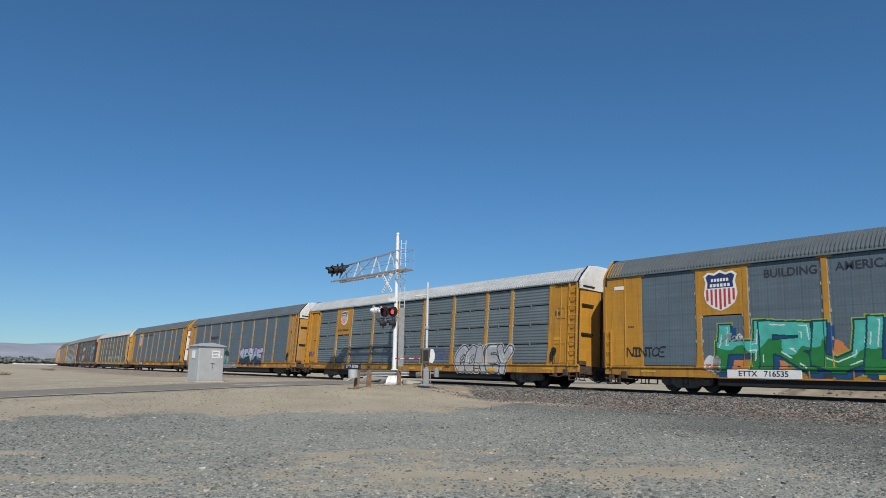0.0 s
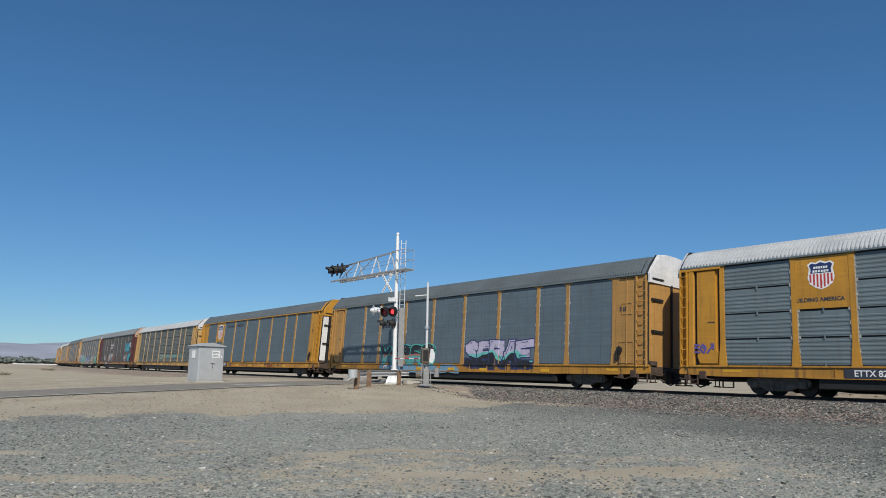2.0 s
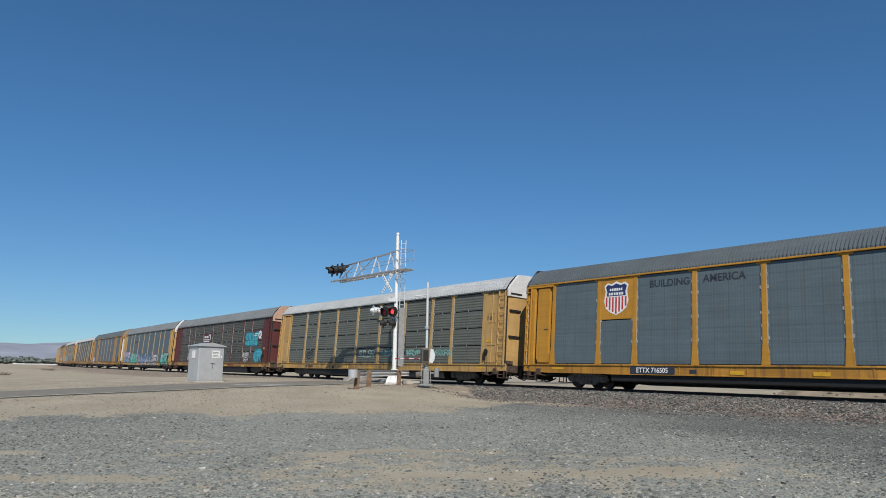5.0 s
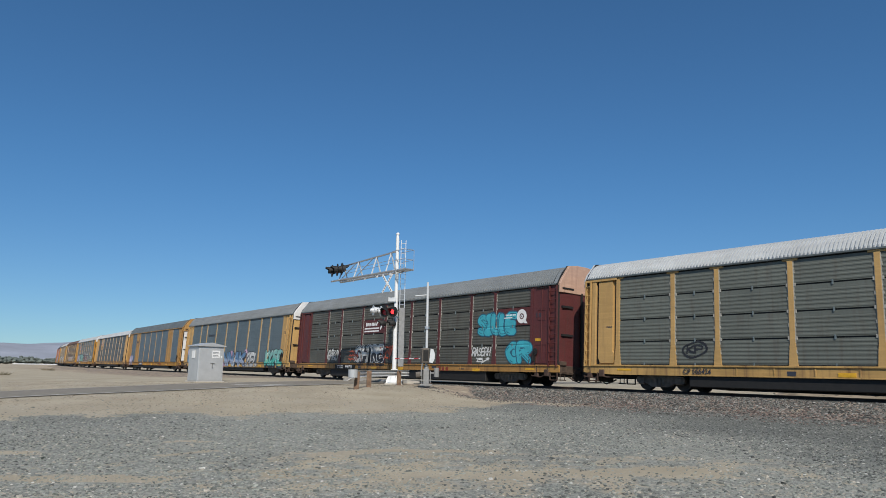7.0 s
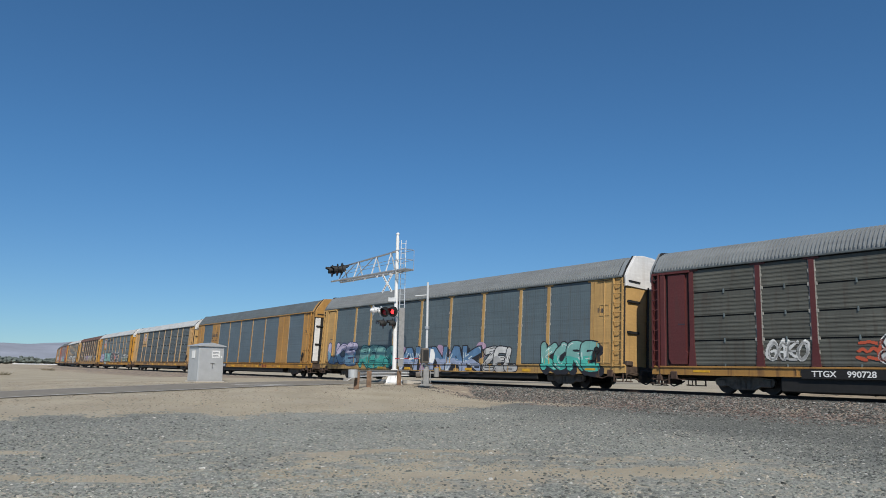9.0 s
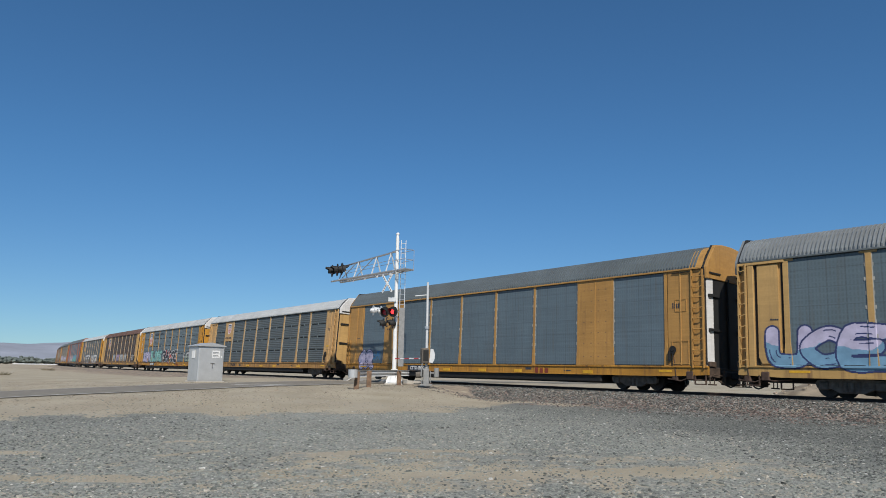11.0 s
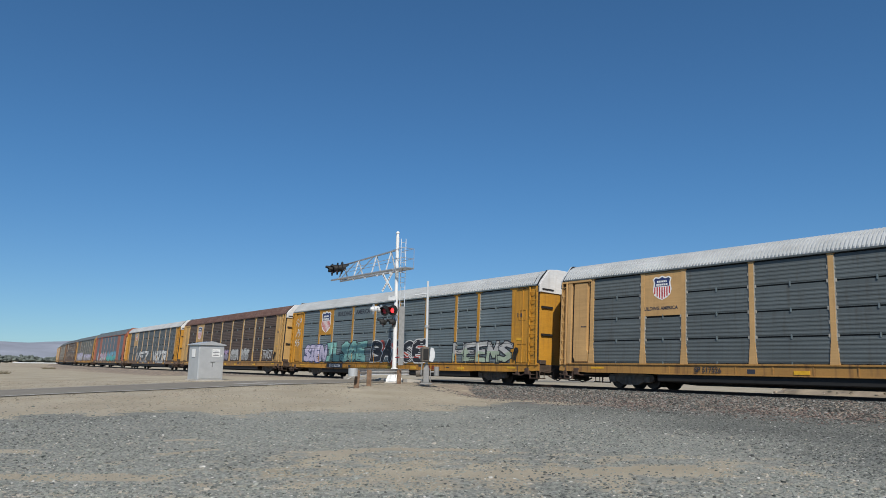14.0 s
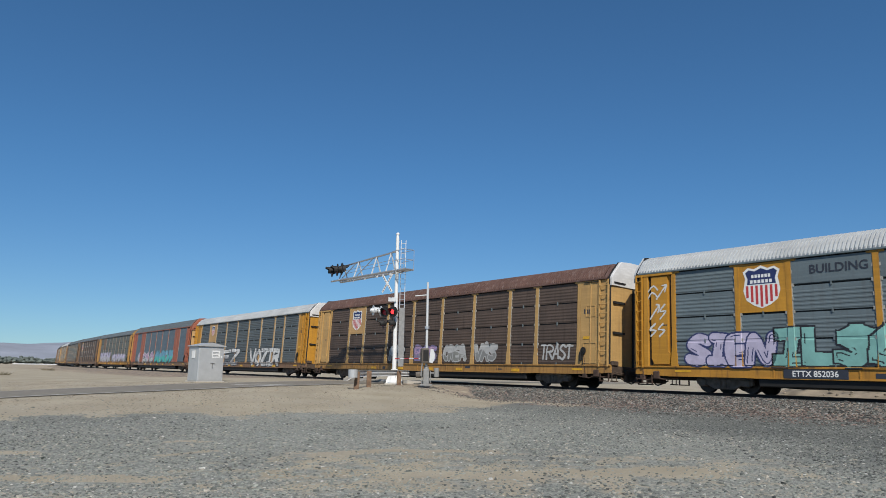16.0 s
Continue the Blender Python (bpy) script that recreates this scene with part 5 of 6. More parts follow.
    posts = np.array(EDGES)

    def depth(x, z):
        if z < 1.13:
            return 1.49 if z < 1.06 else 1.537
        if abs(x) > 11.7:
            return 1.506
        if np.min(np.abs(posts - x)) < 0.115:
            return POST_Y
        return PANEL_Y + (rib_depth(z) if kind == "rib" else 0.014)

    verts, faces, mi, seen = [], [], [], {}
    for jz, ix in zip(*np.nonzero(idx >= 0)):
        quad = []
        for a, b in ((ix, jz), (ix + 1, jz), (ix + 1, jz + 1), (ix, jz + 1)):
            if (a, b) not in seen:
                seen[(a, b)] = len(verts)
                verts.append((float(xe[a]), -depth(xe[a], ze[b]) - 0.006, float(ze[b])))
            quad.append(seen[(a, b)])
        faces.append(tuple(quad))
        mi.append(int(idx[jz, ix]))
    me = mesh_of("graffiti", verts, faces, [colour_of(c) for c in used], mi)
    return part("graffiti", me, None, car, label or "spray-painted graffiti")


# ---- one wagon
def build_car(spec):
    P, F, roof, cap, kind = spec["panel"], spec["frame"], spec["roof"], spec["cap"], spec["kind"]
    car = tagged(empty("railcar"), spec["label"], "railway wagon", group="wagons of the train")
    plates = spec.get("plates", ())
    logo = spec.get("logo")
    far = pose(0, 0, 0, 0, 0, 180)
    part("underframe", frame_mesh(spec.get("belly", 0.42)), None, car, "black underframe")
    for at in (None, far):
        part("side_sill", sill_mesh(spec.get("sill", GRIMY_YELLOW), spec.get("sill_low", 0.70)), None, car, at=at)
    for bay, (a, b) in enumerate(zip(EDGES, EDGES[1:])):
        xc, w = (a + b) / 2, b - a - 0.16
        for sgn, turn in ((1, 0), (-1, 180)):
            at = pose(xc, 0, 0, 0, 0, turn)
            if bay in plates:
                part("side_plate", sheet_mesh(w + 0.1, 1.14, 4.89, F, PANEL_Y + 0.03), None, car, "plain painted side plate", at=at)
                if turn == 0:
                    part("plate_rib", cached(("midrib", mat_name(F)), lambda: to_mesh(box(bmesh.new(), -0.025, 0.025, -PANEL_Y - 0.06, -PANEL_Y, 1.2, 4.8), "plate_rib", F)), None, car, at=at)
                    for bx in (-0.62, -0.2, 0.2, 0.62):
                        for bz in (1.5, 2.09, 2.55, 3.02, 3.5, 3.95, 4.45):
                            part("bolt", cached("bolt", bolt_mesh), None, car, at=pose(xc + bx, 0, bz))
            elif kind == "rib":
                for k in range(4):
                    if bay == 1 and logo and k >= 2 and turn == 0:
                        continue
                    part("panel", strip_mesh(w, k, P), None, car, at=at)
            else:
                top = 3.02 if bay == 1 and logo and turn == 0 else 4.87
                part("panel", sheet_mesh(w, 1.16, top, P), None, car, at=at)
            if bay == 1 and logo and turn == 0 and bay not in plates:
                part("emblem_plate", sheet_mesh(w, 3.06, 4.87, spec.get("plate", F), PANEL_Y + 0.02), None, car, at=at)
        if kind == "rib":
            shut = cached(("shut", round(w, 2)), lambda: to_mesh(box(bmesh.new(), -w / 2 - 0.02, w / 2 + 0.02, -PANEL_Y + 0.035, -PANEL_Y + 0.06, 1.12, 4.89), "backing", GAP))
            part("backing", shut, None, car, "dark backing behind the sheets", at=pose(xc, 0, 0))
            latch = cached(("latch", mat_name(spec.get("latch", GALV))), lambda: latch_mesh(spec.get("latch", GALV)))
            for z in STRIPS[:4]:
                part("latch", latch, None, car, at=pose(xc, 0, z))
    for a, b in zip(EDGES, EDGES[1:]):
        n = 3 if b - a > 2.2 else 2
        step = (b - a - 0.4) / n
        for k in range(n):
            part("foot_slot", cached(("footslot", round(step, 3)), lambda: slot_mesh(step)), None, car, at=pose(a + 0.2 + step * (k + 0.5), 0, 0))
    for e in EDGES:
        for turn in (0, 180):
            part("post", post_mesh(spec.get("post", F), spec.get("post_w", 0.18), spec.get("tee", True)), None, car, at=pose(e, 0, 0, 0, 0, turn))
        if e not in (EDGES[0], EDGES[-1]):
            part("holding_strip", bracket_mesh(spec.get("post_w", 0.18)), None, car, "pale scalloped holding strip", at=pose(e, 0, 0))
    rise = Matrix.Translation((0, 0, 4.91)) @ Matrix.Diagonal((1, 1, 1 + spec.get("rise", 0.0), 1)) @ Matrix.Translation((0, 0, -4.91))
    part("roof", roof_mesh(roof), None, car, spec.get("roof_label", ""), at=rise)
    part("end_cap", cap_mesh(cap, roof if cap.name in (WHITE.name, PINKISH.name) else cap), None, car, at=rise)
    part("end_cap", cap_mesh(spec.get("rear_cap", roof), spec.get("rear_cap", roof)), None, car, at=far @ rise)
    for at in (None, far):
        part("eave_rail", cached(("eave", mat_name(spec.get("eave", roof))), lambda: to_mesh(box(bmesh.new(), -13.3, 13.3, -1.56, -1.48, 4.88, 4.95, 0.01), "eave_rail", spec.get("eave", roof))), None, car, at=at)
    # plates and doors at the ends
    E = spec.get("end", F)
    front = cached(("front", mat_name(E)), lambda: to_mesh(box(bmesh.new(), 11.76, 12.80, -1.50, -1.43, 1.13, 4.88, 0.012), "end_plate", E))
    inner = cached(("inner", mat_name(E)), lambda: to_mesh(box(bmesh.new(), 12.82, 13.42, -1.47, -1.40, 1.13, 4.88, 0.012), "end_plate", E))
    plain_rear = spec.get("plain_rear", False)
    rear = cached(("rear", mat_name(E), plain_rear), lambda: to_mesh(box(bmesh.new(), -13.56 if plain_rear else -13.42, -11.76, -1.50 + (0.0 if plain_rear else 0.09), -1.37, 1.13, 4.88, 0.012), "end_plate", E))
    part("shut_line", cached("shutline", lambda: to_mesh(corner_gaps(), "shut_line", GAP)), None, car, "dark gap beside the ladder")
    if not plain_rear:
        part("rear_plate", cached(("rearplate", mat_name(E)), lambda: to_mesh(rear_plate(), "rear_plate", E)), None, car)
        part("rear_post", cached(("rearpost", mat_name(E)), lambda: to_mesh(box(bmesh.new(), -13.06, -12.84, -1.53, -1.38, 1.10, 4.86, 0.012), "rear_post", E)), None, car)
        # black strips laid in the recess paint the shade of its channels
        part("shut_line", cached("shutline2", lambda: to_mesh(box(bmesh.new(), -12.84, -12.70, -1.425, -1.40, 1.15, 4.82), "shut_line", GAP)), None, car, "dark gap beside the plate")
        part("shut_line", cached("shutline3", lambda: to_mesh(box(bmesh.new(), -11.86, -11.76, -1.425, -1.40, 1.15, 4.82), "shut_line", GAP)), None, car, "dark gap beside the plate")
    for me in (front, inner, rear):
        part("end_plate", me, None, car)
        part("end_plate", me, None, car, at=far if me is not rear else pose(0, 2.93, 0))
    hatch = cached(("hatch", mat_name(E)), lambda: to_mesh(frame_square(12.1, 12.62, 3.25, 3.75, 0.03), "hatch_frame", E))
    part("hatch_frame", hatch, None, car)
    low = cached(("low", mat_name(E)), lambda: to_mesh(frame_square(11.95, 12.7, 1.2, 2.1, 0.03), "locker_frame", E))
    part("locker_frame", low, None, car)
    ladder_parts(car, E, 12.88, 13.36, 1.56)
    ladder_parts(car, E, -13.40, -13.12, 1.56, top=2.65 if plain_rear else 4.85)
    seam = cached(("seam", mat_name(E)), lambda: to_mesh(box(bmesh.new(), -12.42, -12.37, -1.53, -1.495, 1.15, 4.85, 0.006), "plate_rib", E))
    if plain_rear:
        part("plate_rib", seam, None, car)
    part("plate_rib", seam, None, car, at=pose(24.75, 0, 0))
    tag_plate = cached("tagplate", lambda: to_mesh(box(bmesh.new(), 11.95, 12.35, -1.513, -1.502, 2.25, 2.38), "label_plate", REFLECT))
    if kind == "rib":
        part("label_plate", tag_plate, None, car, "small yellow label plate")
    bars(car, 12.15, 3.5, 0.34, 0.22, INK, 4, 3, 1.503, "bars of stencilled print")
    bars(car, -12.1, 2.75, 0.3, 0.06, INK, 4, 5, 1.503, "bars of stencilled print")
    mirror = Matrix.Diagonal((1, -1, 1, 1))
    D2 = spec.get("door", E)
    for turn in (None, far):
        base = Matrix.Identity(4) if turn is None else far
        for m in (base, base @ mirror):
            part("end_door", end_door_mesh(D2, E, spec.get("door_shade", D2), 1.10, 4.62), None, car, at=m)
    door_top = part("door_track", cached("dtrack", lambda: to_mesh(door_bits(), "door_track", BLACK)), None, car, "dark door brackets and track")
    rail_bm = cached(("corner", mat_name(E)), lambda: to_mesh(box(bmesh.new(), 13.33, 13.40, -1.53, -1.44, 1.08, 4.9, 0.012), "corner_post", E))
    part("corner_post", rail_bm, None, car)
    part("corner_post", rail_bm, None, car, at=far)
    part("corner_post", cached(("corner2", mat_name(E)), lambda: to_mesh(box(bmesh.new(), -13.45, -13.38, -1.53, -1.44, 1.08, 4.9, 0.012), "corner_post", E)), None, car)
    for at in (None, far):
        part("end_sill", cached("endsill", lambda: to_mesh(end_sill(), "end_sill", END_GRIME)), None, car, "grimy brown end sill with steps and levers", at=at)
    part("hand_brake", cached("brake", brake_mesh), None, car, "dark hand brake wheel and chain case")
    for at in (None, far):
        for x in (-13.2, 12.9):
            part("step", cached("step", lambda: step_mesh(RUSTY)), None, car, at=(pose(x, 0, 0) if at is None else at @ pose(x, 0, 0)))
        part("coupler", cached("coupler", coupler_mesh), None, car, "dark coupler and air hose", at=at)
    # trucks
    wheels, trucks = [], []
    for tx in (-9.8, 9.8):
        tr = empty("truck", pose(tx, 0, 0))
        tr.parent = car
        trucks.append((tr, tx))
        part("bolster", cached("bolster", lambda: to_mesh(box(bmesh.new(), -0.25, 0.25, -1.0, 1.0, 0.42, 0.66, 0.03), "bolster", BLACK)), None, tr)
        for at in (None, far):
            part("side_frame", side_frame_mesh(), None, tr, at=at)
        for ax in (-0.87, 0.87):
            ws = part("wheelset", wheelset_mesh(), None, tr, "worn steel wheelset", at=pose(ax, 0, WHEEL_Z))
            wheels.append((ws, ax))
    # marks
    if logo == "shield":
        k = spec.get("shield", 1.25)
        shield(car, -8.02, 4.0 if k > 1.1 else 4.22, k)
    if spec.get("slogan") == "plate":
        letters(car, "BUILDING AMERICA", -8.15, 3.36, 0.19, INK, 0.006)
    elif spec.get("slogan") == "side":
        y = PANEL_Y + (0.034 if kind == "rib" else 0.018)
        if kind == "rib":
            for xc in (-5.63, -2.815):
                part("name_plate", sheet_mesh(2.70, 3.99, 4.85, P, PANEL_Y + 0.012), None, car, "smooth grey plate behind the lettering", at=pose(xc, 0, 0))
        letters(car, "BUILDING", -5.38, 4.44, 0.42, INK, 0.006, y)
        letters(car, "AMERICA", -2.98, 4.46, 0.42, INK, 0.006, y)
    if "number" in spec:
        num, ground, ink, x = spec["number"]
        if ground is not None:
            half = 1.35 if ground in (SIGN_WHITE, BLACK) else 1.05
            part("number_panel", to_mesh(box(bmesh.new(), x - half, x + half, -1.521, -1.485, 0.73, 1.045, 0.003), "number_panel", ground), None, car, "painted number panel")
        letters(car, num, x, 0.885, 0.28, ink, 0.004, 1.523, squash=1.05 if ground in (SIGN_WHITE, BLACK) else 0.95)
    for i, (x, z, w, h) in enumerate(((-4.3, 0.86, 0.3, 0.16), (-11.3, 0.93, 0.7, 0.08), (3.9, 0.95, 0.4, 0.10), (6.4, 0.88, 0.4, 0.05), (11.6, 0.92, 0.6, 0.09))):
        part("reflector" if i in (1, 4) else "data_panel", cached(("data", i), lambda: to_mesh(box(bmesh.new(), x - w / 2, x + w / 2, -1.498, -1.487, z - h / 2, z + h / 2), "data_panel", (REFLECT if i in (1, 4) else INK))), None, car)
    for x in ((-2.5, 0.5, 3.2, 7.6) if "number" in spec else (-5.5, -2.5, 0.5, 3.2, 7.6)):
        part("reflector", cached(("refl", x), lambda: to_mesh(box(bmesh.new(), x - 0.27, x + 0.27, -1.518, -1.487, 0.77, 0.91), "reflector", REFLECT)), None, car)
    if spec.get("extra_red"):
        bars(car, 4.85, 0.88, 0.98, 0.25, OXIDE, 3, 4, 1.515, "dull red bars of a company mark")
    for at in (None, pose(-25.2, 0, 0)):
        part("brake_pipe", cached("pipe", pipe_mesh), None, car, "rusty brake pipe", at=at)
        part("brake_rod", cached("brod", lambda: to_mesh(rod(bmesh.new(), (12.0, -1.5, 1.62), (12.1, -1.5, 0.7), 0.018, seg=6), "brake_rod", RUSTY)), None, car, at=at)
        part("valve", cached("valve", lambda: to_mesh(box(bmesh.new(), 12.55, 12.85, -1.52, -1.40, 0.6, 0.92, 0.03), "valve", RUSTY)), None, car, at=at)
        part("valve", cached("valve2", lambda: to_mesh(box(bmesh.new(), 11.9, 12.15, -1.50, -1.38, 0.56, 0.76, 0.03), "valve", RUSTY)), None, car, at=at)
    for f in spec.get("extra", ()):
        f(car)
    for args in spec.get("spray", ()):
        spray(car, kind, *args[0], **(args[1] if len(args) > 1 else {}))
    return car, wheels, trucks


def mat_name(m):
    return m.name


def slot_mesh(step):
    """a dark slot at the foot of the sheets"""
    return to_mesh(box(bmesh.new(), 0.06 - step / 2, step / 2 - 0.06, -PANEL_Y - 0.032, -PANEL_Y, 1.128, 1.165), "foot_slot", GAP)


def latch_mesh(mat):
    bm = bmesh.new()
    box(bm, -0.02, 0.02, -PANEL_Y - 0.04, -PANEL_Y + 0.03, -0.08, 0.08)
    return to_mesh(bm, "latch", mat)


def frame_square(x0, x1, z0, z1, t):
    bm = bmesh.new()
    y0, y1 = -1.522, -1.495
    box(bm, x0, x1, y0, y1, z0, z0 + t)
    box(bm, x0, x1, y0, y1, z1 - t, z1)
    box(bm, x0, x0 + t, y0, y1, z0 + t, z1 - t)
    box(bm, x1 - t, x1, y0, y1, z0 + t, z1 - t)
    return bm


def door_bits():
    bm = bmesh.new()
    for z in (2.52, 3.85):
        for y in (-0.98, 0.98):
            box(bm, 13.46, 13.56, y - 0.36, y + 0.36, z - 0.05, z + 0.05)
    for y in (-0.98, 0.98):
        box(bm, 13.52, 13.58, y - 0.38, y + 0.38, 4.70, 4.76)
    box(bm, 13.47, 13.55, -0.05, 0.05, 1.1, 4.6)
    box(bm, 12.0, 12.8, -1.56, -1.5, 4.80, 4.82)
    return bm


def end_sill():
    """Buffer beam, uncoupling lever, corner steps and hose bracket."""
    bm = bmesh.new()
    box(bm, 13.36, 13.52, -1.42, 1.42, 0.70, 1.10, 0.02)
    box(bm, 13.42, 13.62, -0.55, 0.55, 0.45, 0.98, 0.03)
    for y in (-1.25, 1.25):
        box(bm, 13.45, 13.58, y - 0.2, y + 0.2, 1.10, 1.30, 0.02)
        box(bm, 13.40, 13.60, y - 0.16, y + 0.16, 0.42, 0.47, 0.01)
        for d in (-0.15, 0.15):
            rod(bm, (13.5, y + d, 0.44), (13.5, y + d, 0.9), 0.02, seg=6)
    rod(bm, (13.6, -1.35, 0.82), (13.7, -0.2, 0.74), 0.02, seg=6)
    rod(bm, (13.56, -0.9, 0.6), (13.75, -0.6, 0.42), 0.035, seg=6)
    return bm


def bolt_mesh():
    bm = bmesh.new()
    box(bm, -0.032, 0.032, -PANEL_Y - 0.054, -PANEL_Y - 0.03, -0.014, 0.014)
    return to_mesh(bm, "bolt", BROWN)


def brake_mesh():
    bm = bmesh.new()
    rod(bm, (12.0, -1.55, 1.75), (12.0, -1.57, 1.75), 0.16, seg=14)
    rod(bm, (12.0, -1.50, 1.75), (12.0, -1.60, 1.75), 0.06, seg=8)
    box(bm, 11.8, 11.9, -1.60, -1.5, 1.3, 1.7, 0.01)
    rod(bm, (11.95, -1.53, 1.1), (12.0, -1.56, 1.6), 0.02, seg=6)
    return to_mesh(bm, "hand_brake", BLACK)


def pipe_mesh():
    bm = bmesh.new()
    pts = [(11.7, -1.47, 0.62), (12.3, -1.47, 0.55), (12.6, -1.46, 0.66), (13.0, -1.45, 0.60), (13.5, -1.2, 0.66)]
    for a, b in zip(pts, pts[1:]):
        rod(bm, a, b, 0.025, seg=6)
    return to_mesh(bm, "brake_pipe", RUSTY)


def step_mesh(mat):
    bm = bmesh.new()
    prism(bm, [(0, 0.8), (0, 0.42), (0.5, 0.42), (0.5, 0.8), (0.46, 0.8), (0.46, 0.46), (0.04, 0.46), (0.04, 0.8)], -1.5, -1.44)
    return to_mesh(bm, "step", mat)


def coupler_mesh():
    bm = bmesh.new()
    box(bm, 13.2, 13.95, -0.12, 0.12, 0.68, 0.92, 0.02)
    box(bm, 13.95, 14.17, -0.2, 0.16, 0.62, 0.98, 0.04)
    box(bm, 13.3, 13.5, -1.0, 1.0, 0.75, 1.0, 0.02)
    pts = [Vector((13.4 + 0.75 * i / 6, -0.45, 0.72 - 0.34 * math.sin(math.pi * i / 6))) for i in range(7)]
    for a, b in zip(pts, pts[1:]):
        rod(bm, a, b, 0.03, seg=6)
    return to_mesh(bm, "coupler", BLACK)


END_GRIME = plain("oily_brown_grime", (0.075, 0.05, 0.035, 1), 0.8, 0.1, 0.4)
PINKISH = paint("bleached_red_paint", (0.50, 0.32, 0.23, 1), (0.2, 0.1, 0.08, 1), 0.4)
# paint colours of the graffiti
TEAL, DEEP_GREEN, SPRAY_ORANGE, SPRAY_WHITE = (0.075, 0.44, 0.36, 1), (0.02, 0.19, 0.045, 1), (0.55, 0.20, 0.06, 1), (0.62, 0.62, 0.60, 1)
SPRAY_BLACK, CYAN, LAVENDER, SKY, SPRAY_RED = (0.02, 0.02, 0.025, 1), (0.05, 0.38, 0.46, 1), (0.47, 0.43, 0.56, 1), (0.16, 0.30, 0.42, 1), (0.42, 0.06, 0.04, 1)
SHINE = (0.62, 0.68, 0.64, 1)
PINK, NIGHT, MINT, PALE = (0.42, 0.28, 0.40, 1), (0.03, 0.04, 0.12, 1), (0.20, 0.42, 0.38, 1), (0.42, 0.42, 0.41, 1)


def ring_marks(car):
    part("emblem_plate", sheet_mesh(2.5, 3.06, 3.94, MAROON, PANEL_Y + 0.004), None, car, "maroon plate with white bars", at=pose(-2.82, 0, 0))
    bars(car, -3.2, 3.66, 1.2, 0.24, SIGN_WHITE, 7, 2, PANEL_Y + 0.020)
    for z in (3.2, 3.38):
        bars(car, -2.9, z, 2.1, 0.09, SIGN_WHITE, 1, 2, PANEL_Y + 0.020)
    bm = bmesh.new()
    prev = None
    for i in range(13):
        a = radians(-60 + 240 * i / 12)
        ring = [bm.verts.new((-2.2 + r * math.cos(a), -PANEL_Y - 0.025, 3.55 + r * math.sin(a))) for r in (0.22, 0.36)]
        if prev:
            bm.faces.new((prev[0], prev[1], ring[1], ring[0]))
        prev = ring
    part("emblem", bm, SIGN_WHITE, car, "white open ring emblem")
    # round white mark near the forward end
    bm = bmesh.new()
    part("emblem_plate", sheet_mesh(2.5, 3.06, 3.94, MAROON, PANEL_Y + 0.004), None, car, "maroon plate with a white ring", at=pose(10.31, 0, 0))
    prev = None
    for i in range(25):
        a = radians(360 * i / 24)
        ring = [bm.verts.new((10.95 + r * math.cos(a), -PANEL_Y - 0.025, 3.50 + r * math.sin(a))) for r in (0.04, 0.09, 0.15, 0.35)]
        if prev:
            for j in (0, 2):
                bm.faces.new((prev[j], prev[j + 1], ring[j + 1], ring[j]))
        prev = ring
    bm.faces.new([bm.verts.new((10.95 + x, -PANEL_Y - 0.027, 3.50 + z)) for x, z in ((0.12, -0.26), (0.28, -0.20), (0.42, -0.36), (0.22, -0.36))])
    part("emblem", bm, SIGN_WHITE, car, "white ring emblem with a tail")
    bars(car, 10.15, 3.60, 0.75, 0.08, SIGN_WHITE, 7, 8, PANEL_Y + 0.020)
    bars(car, 10.15, 3.46, 1.0, 0.05, SIGN_WHITE, 1, 8, PANEL_Y + 0.020)


def bracket_mark(car):
    y = PANEL_Y + 0.046
    bm = bmesh.new()
    for s in (-1, 1):
        box(bm, -8.15 + s * 0.72 - 0.04, -8.15 + s * 0.72 + 0.04, -y - 0.004, -y, 3.42, 4.02)
        for z in (3.42, 3.95):
            a, b = sorted((-8.15 + s * 0.72, -8.15 + s * 0.56))
            box(bm, a, b, -y - 0.004, -y, z, z + 0.07)
    for i in range(3):
        box(bm, -8.62 + 0.34 * i, -8.36 + 0.34 * i, -y - 0.004, -y, 3.58, 3.86, 0.0)
    for s in (-0.5, -0.3, 0.3, 0.5):
        box(bm, -8.15 + s - 0.05, -8.15 + s + 0.05, -y - 0.004, -y, 3.2, 3.3)
    part("emblem", bm, INK, car, "dark bracketed company mark")


def small_print(x, z, w, h, mat, n, seed):
    return lambda car: bars(car, x, z, w, h, mat, n, seed, POST_Y + 0.006)


def name_bars(x, z, w, h, seed):
    return lambda car: bars(car, x, z, w, h, INK, 8, seed, PANEL_Y + 0.02, "dark bars of a company name")


def white_sheet(car):
    part("notice", to_mesh(box(bmesh.new(), -12.95, -12.4, -1.512, -1.502, 4.35, 4.5), "notice", SIGN_WHITE), None, car, "white stencil panel")


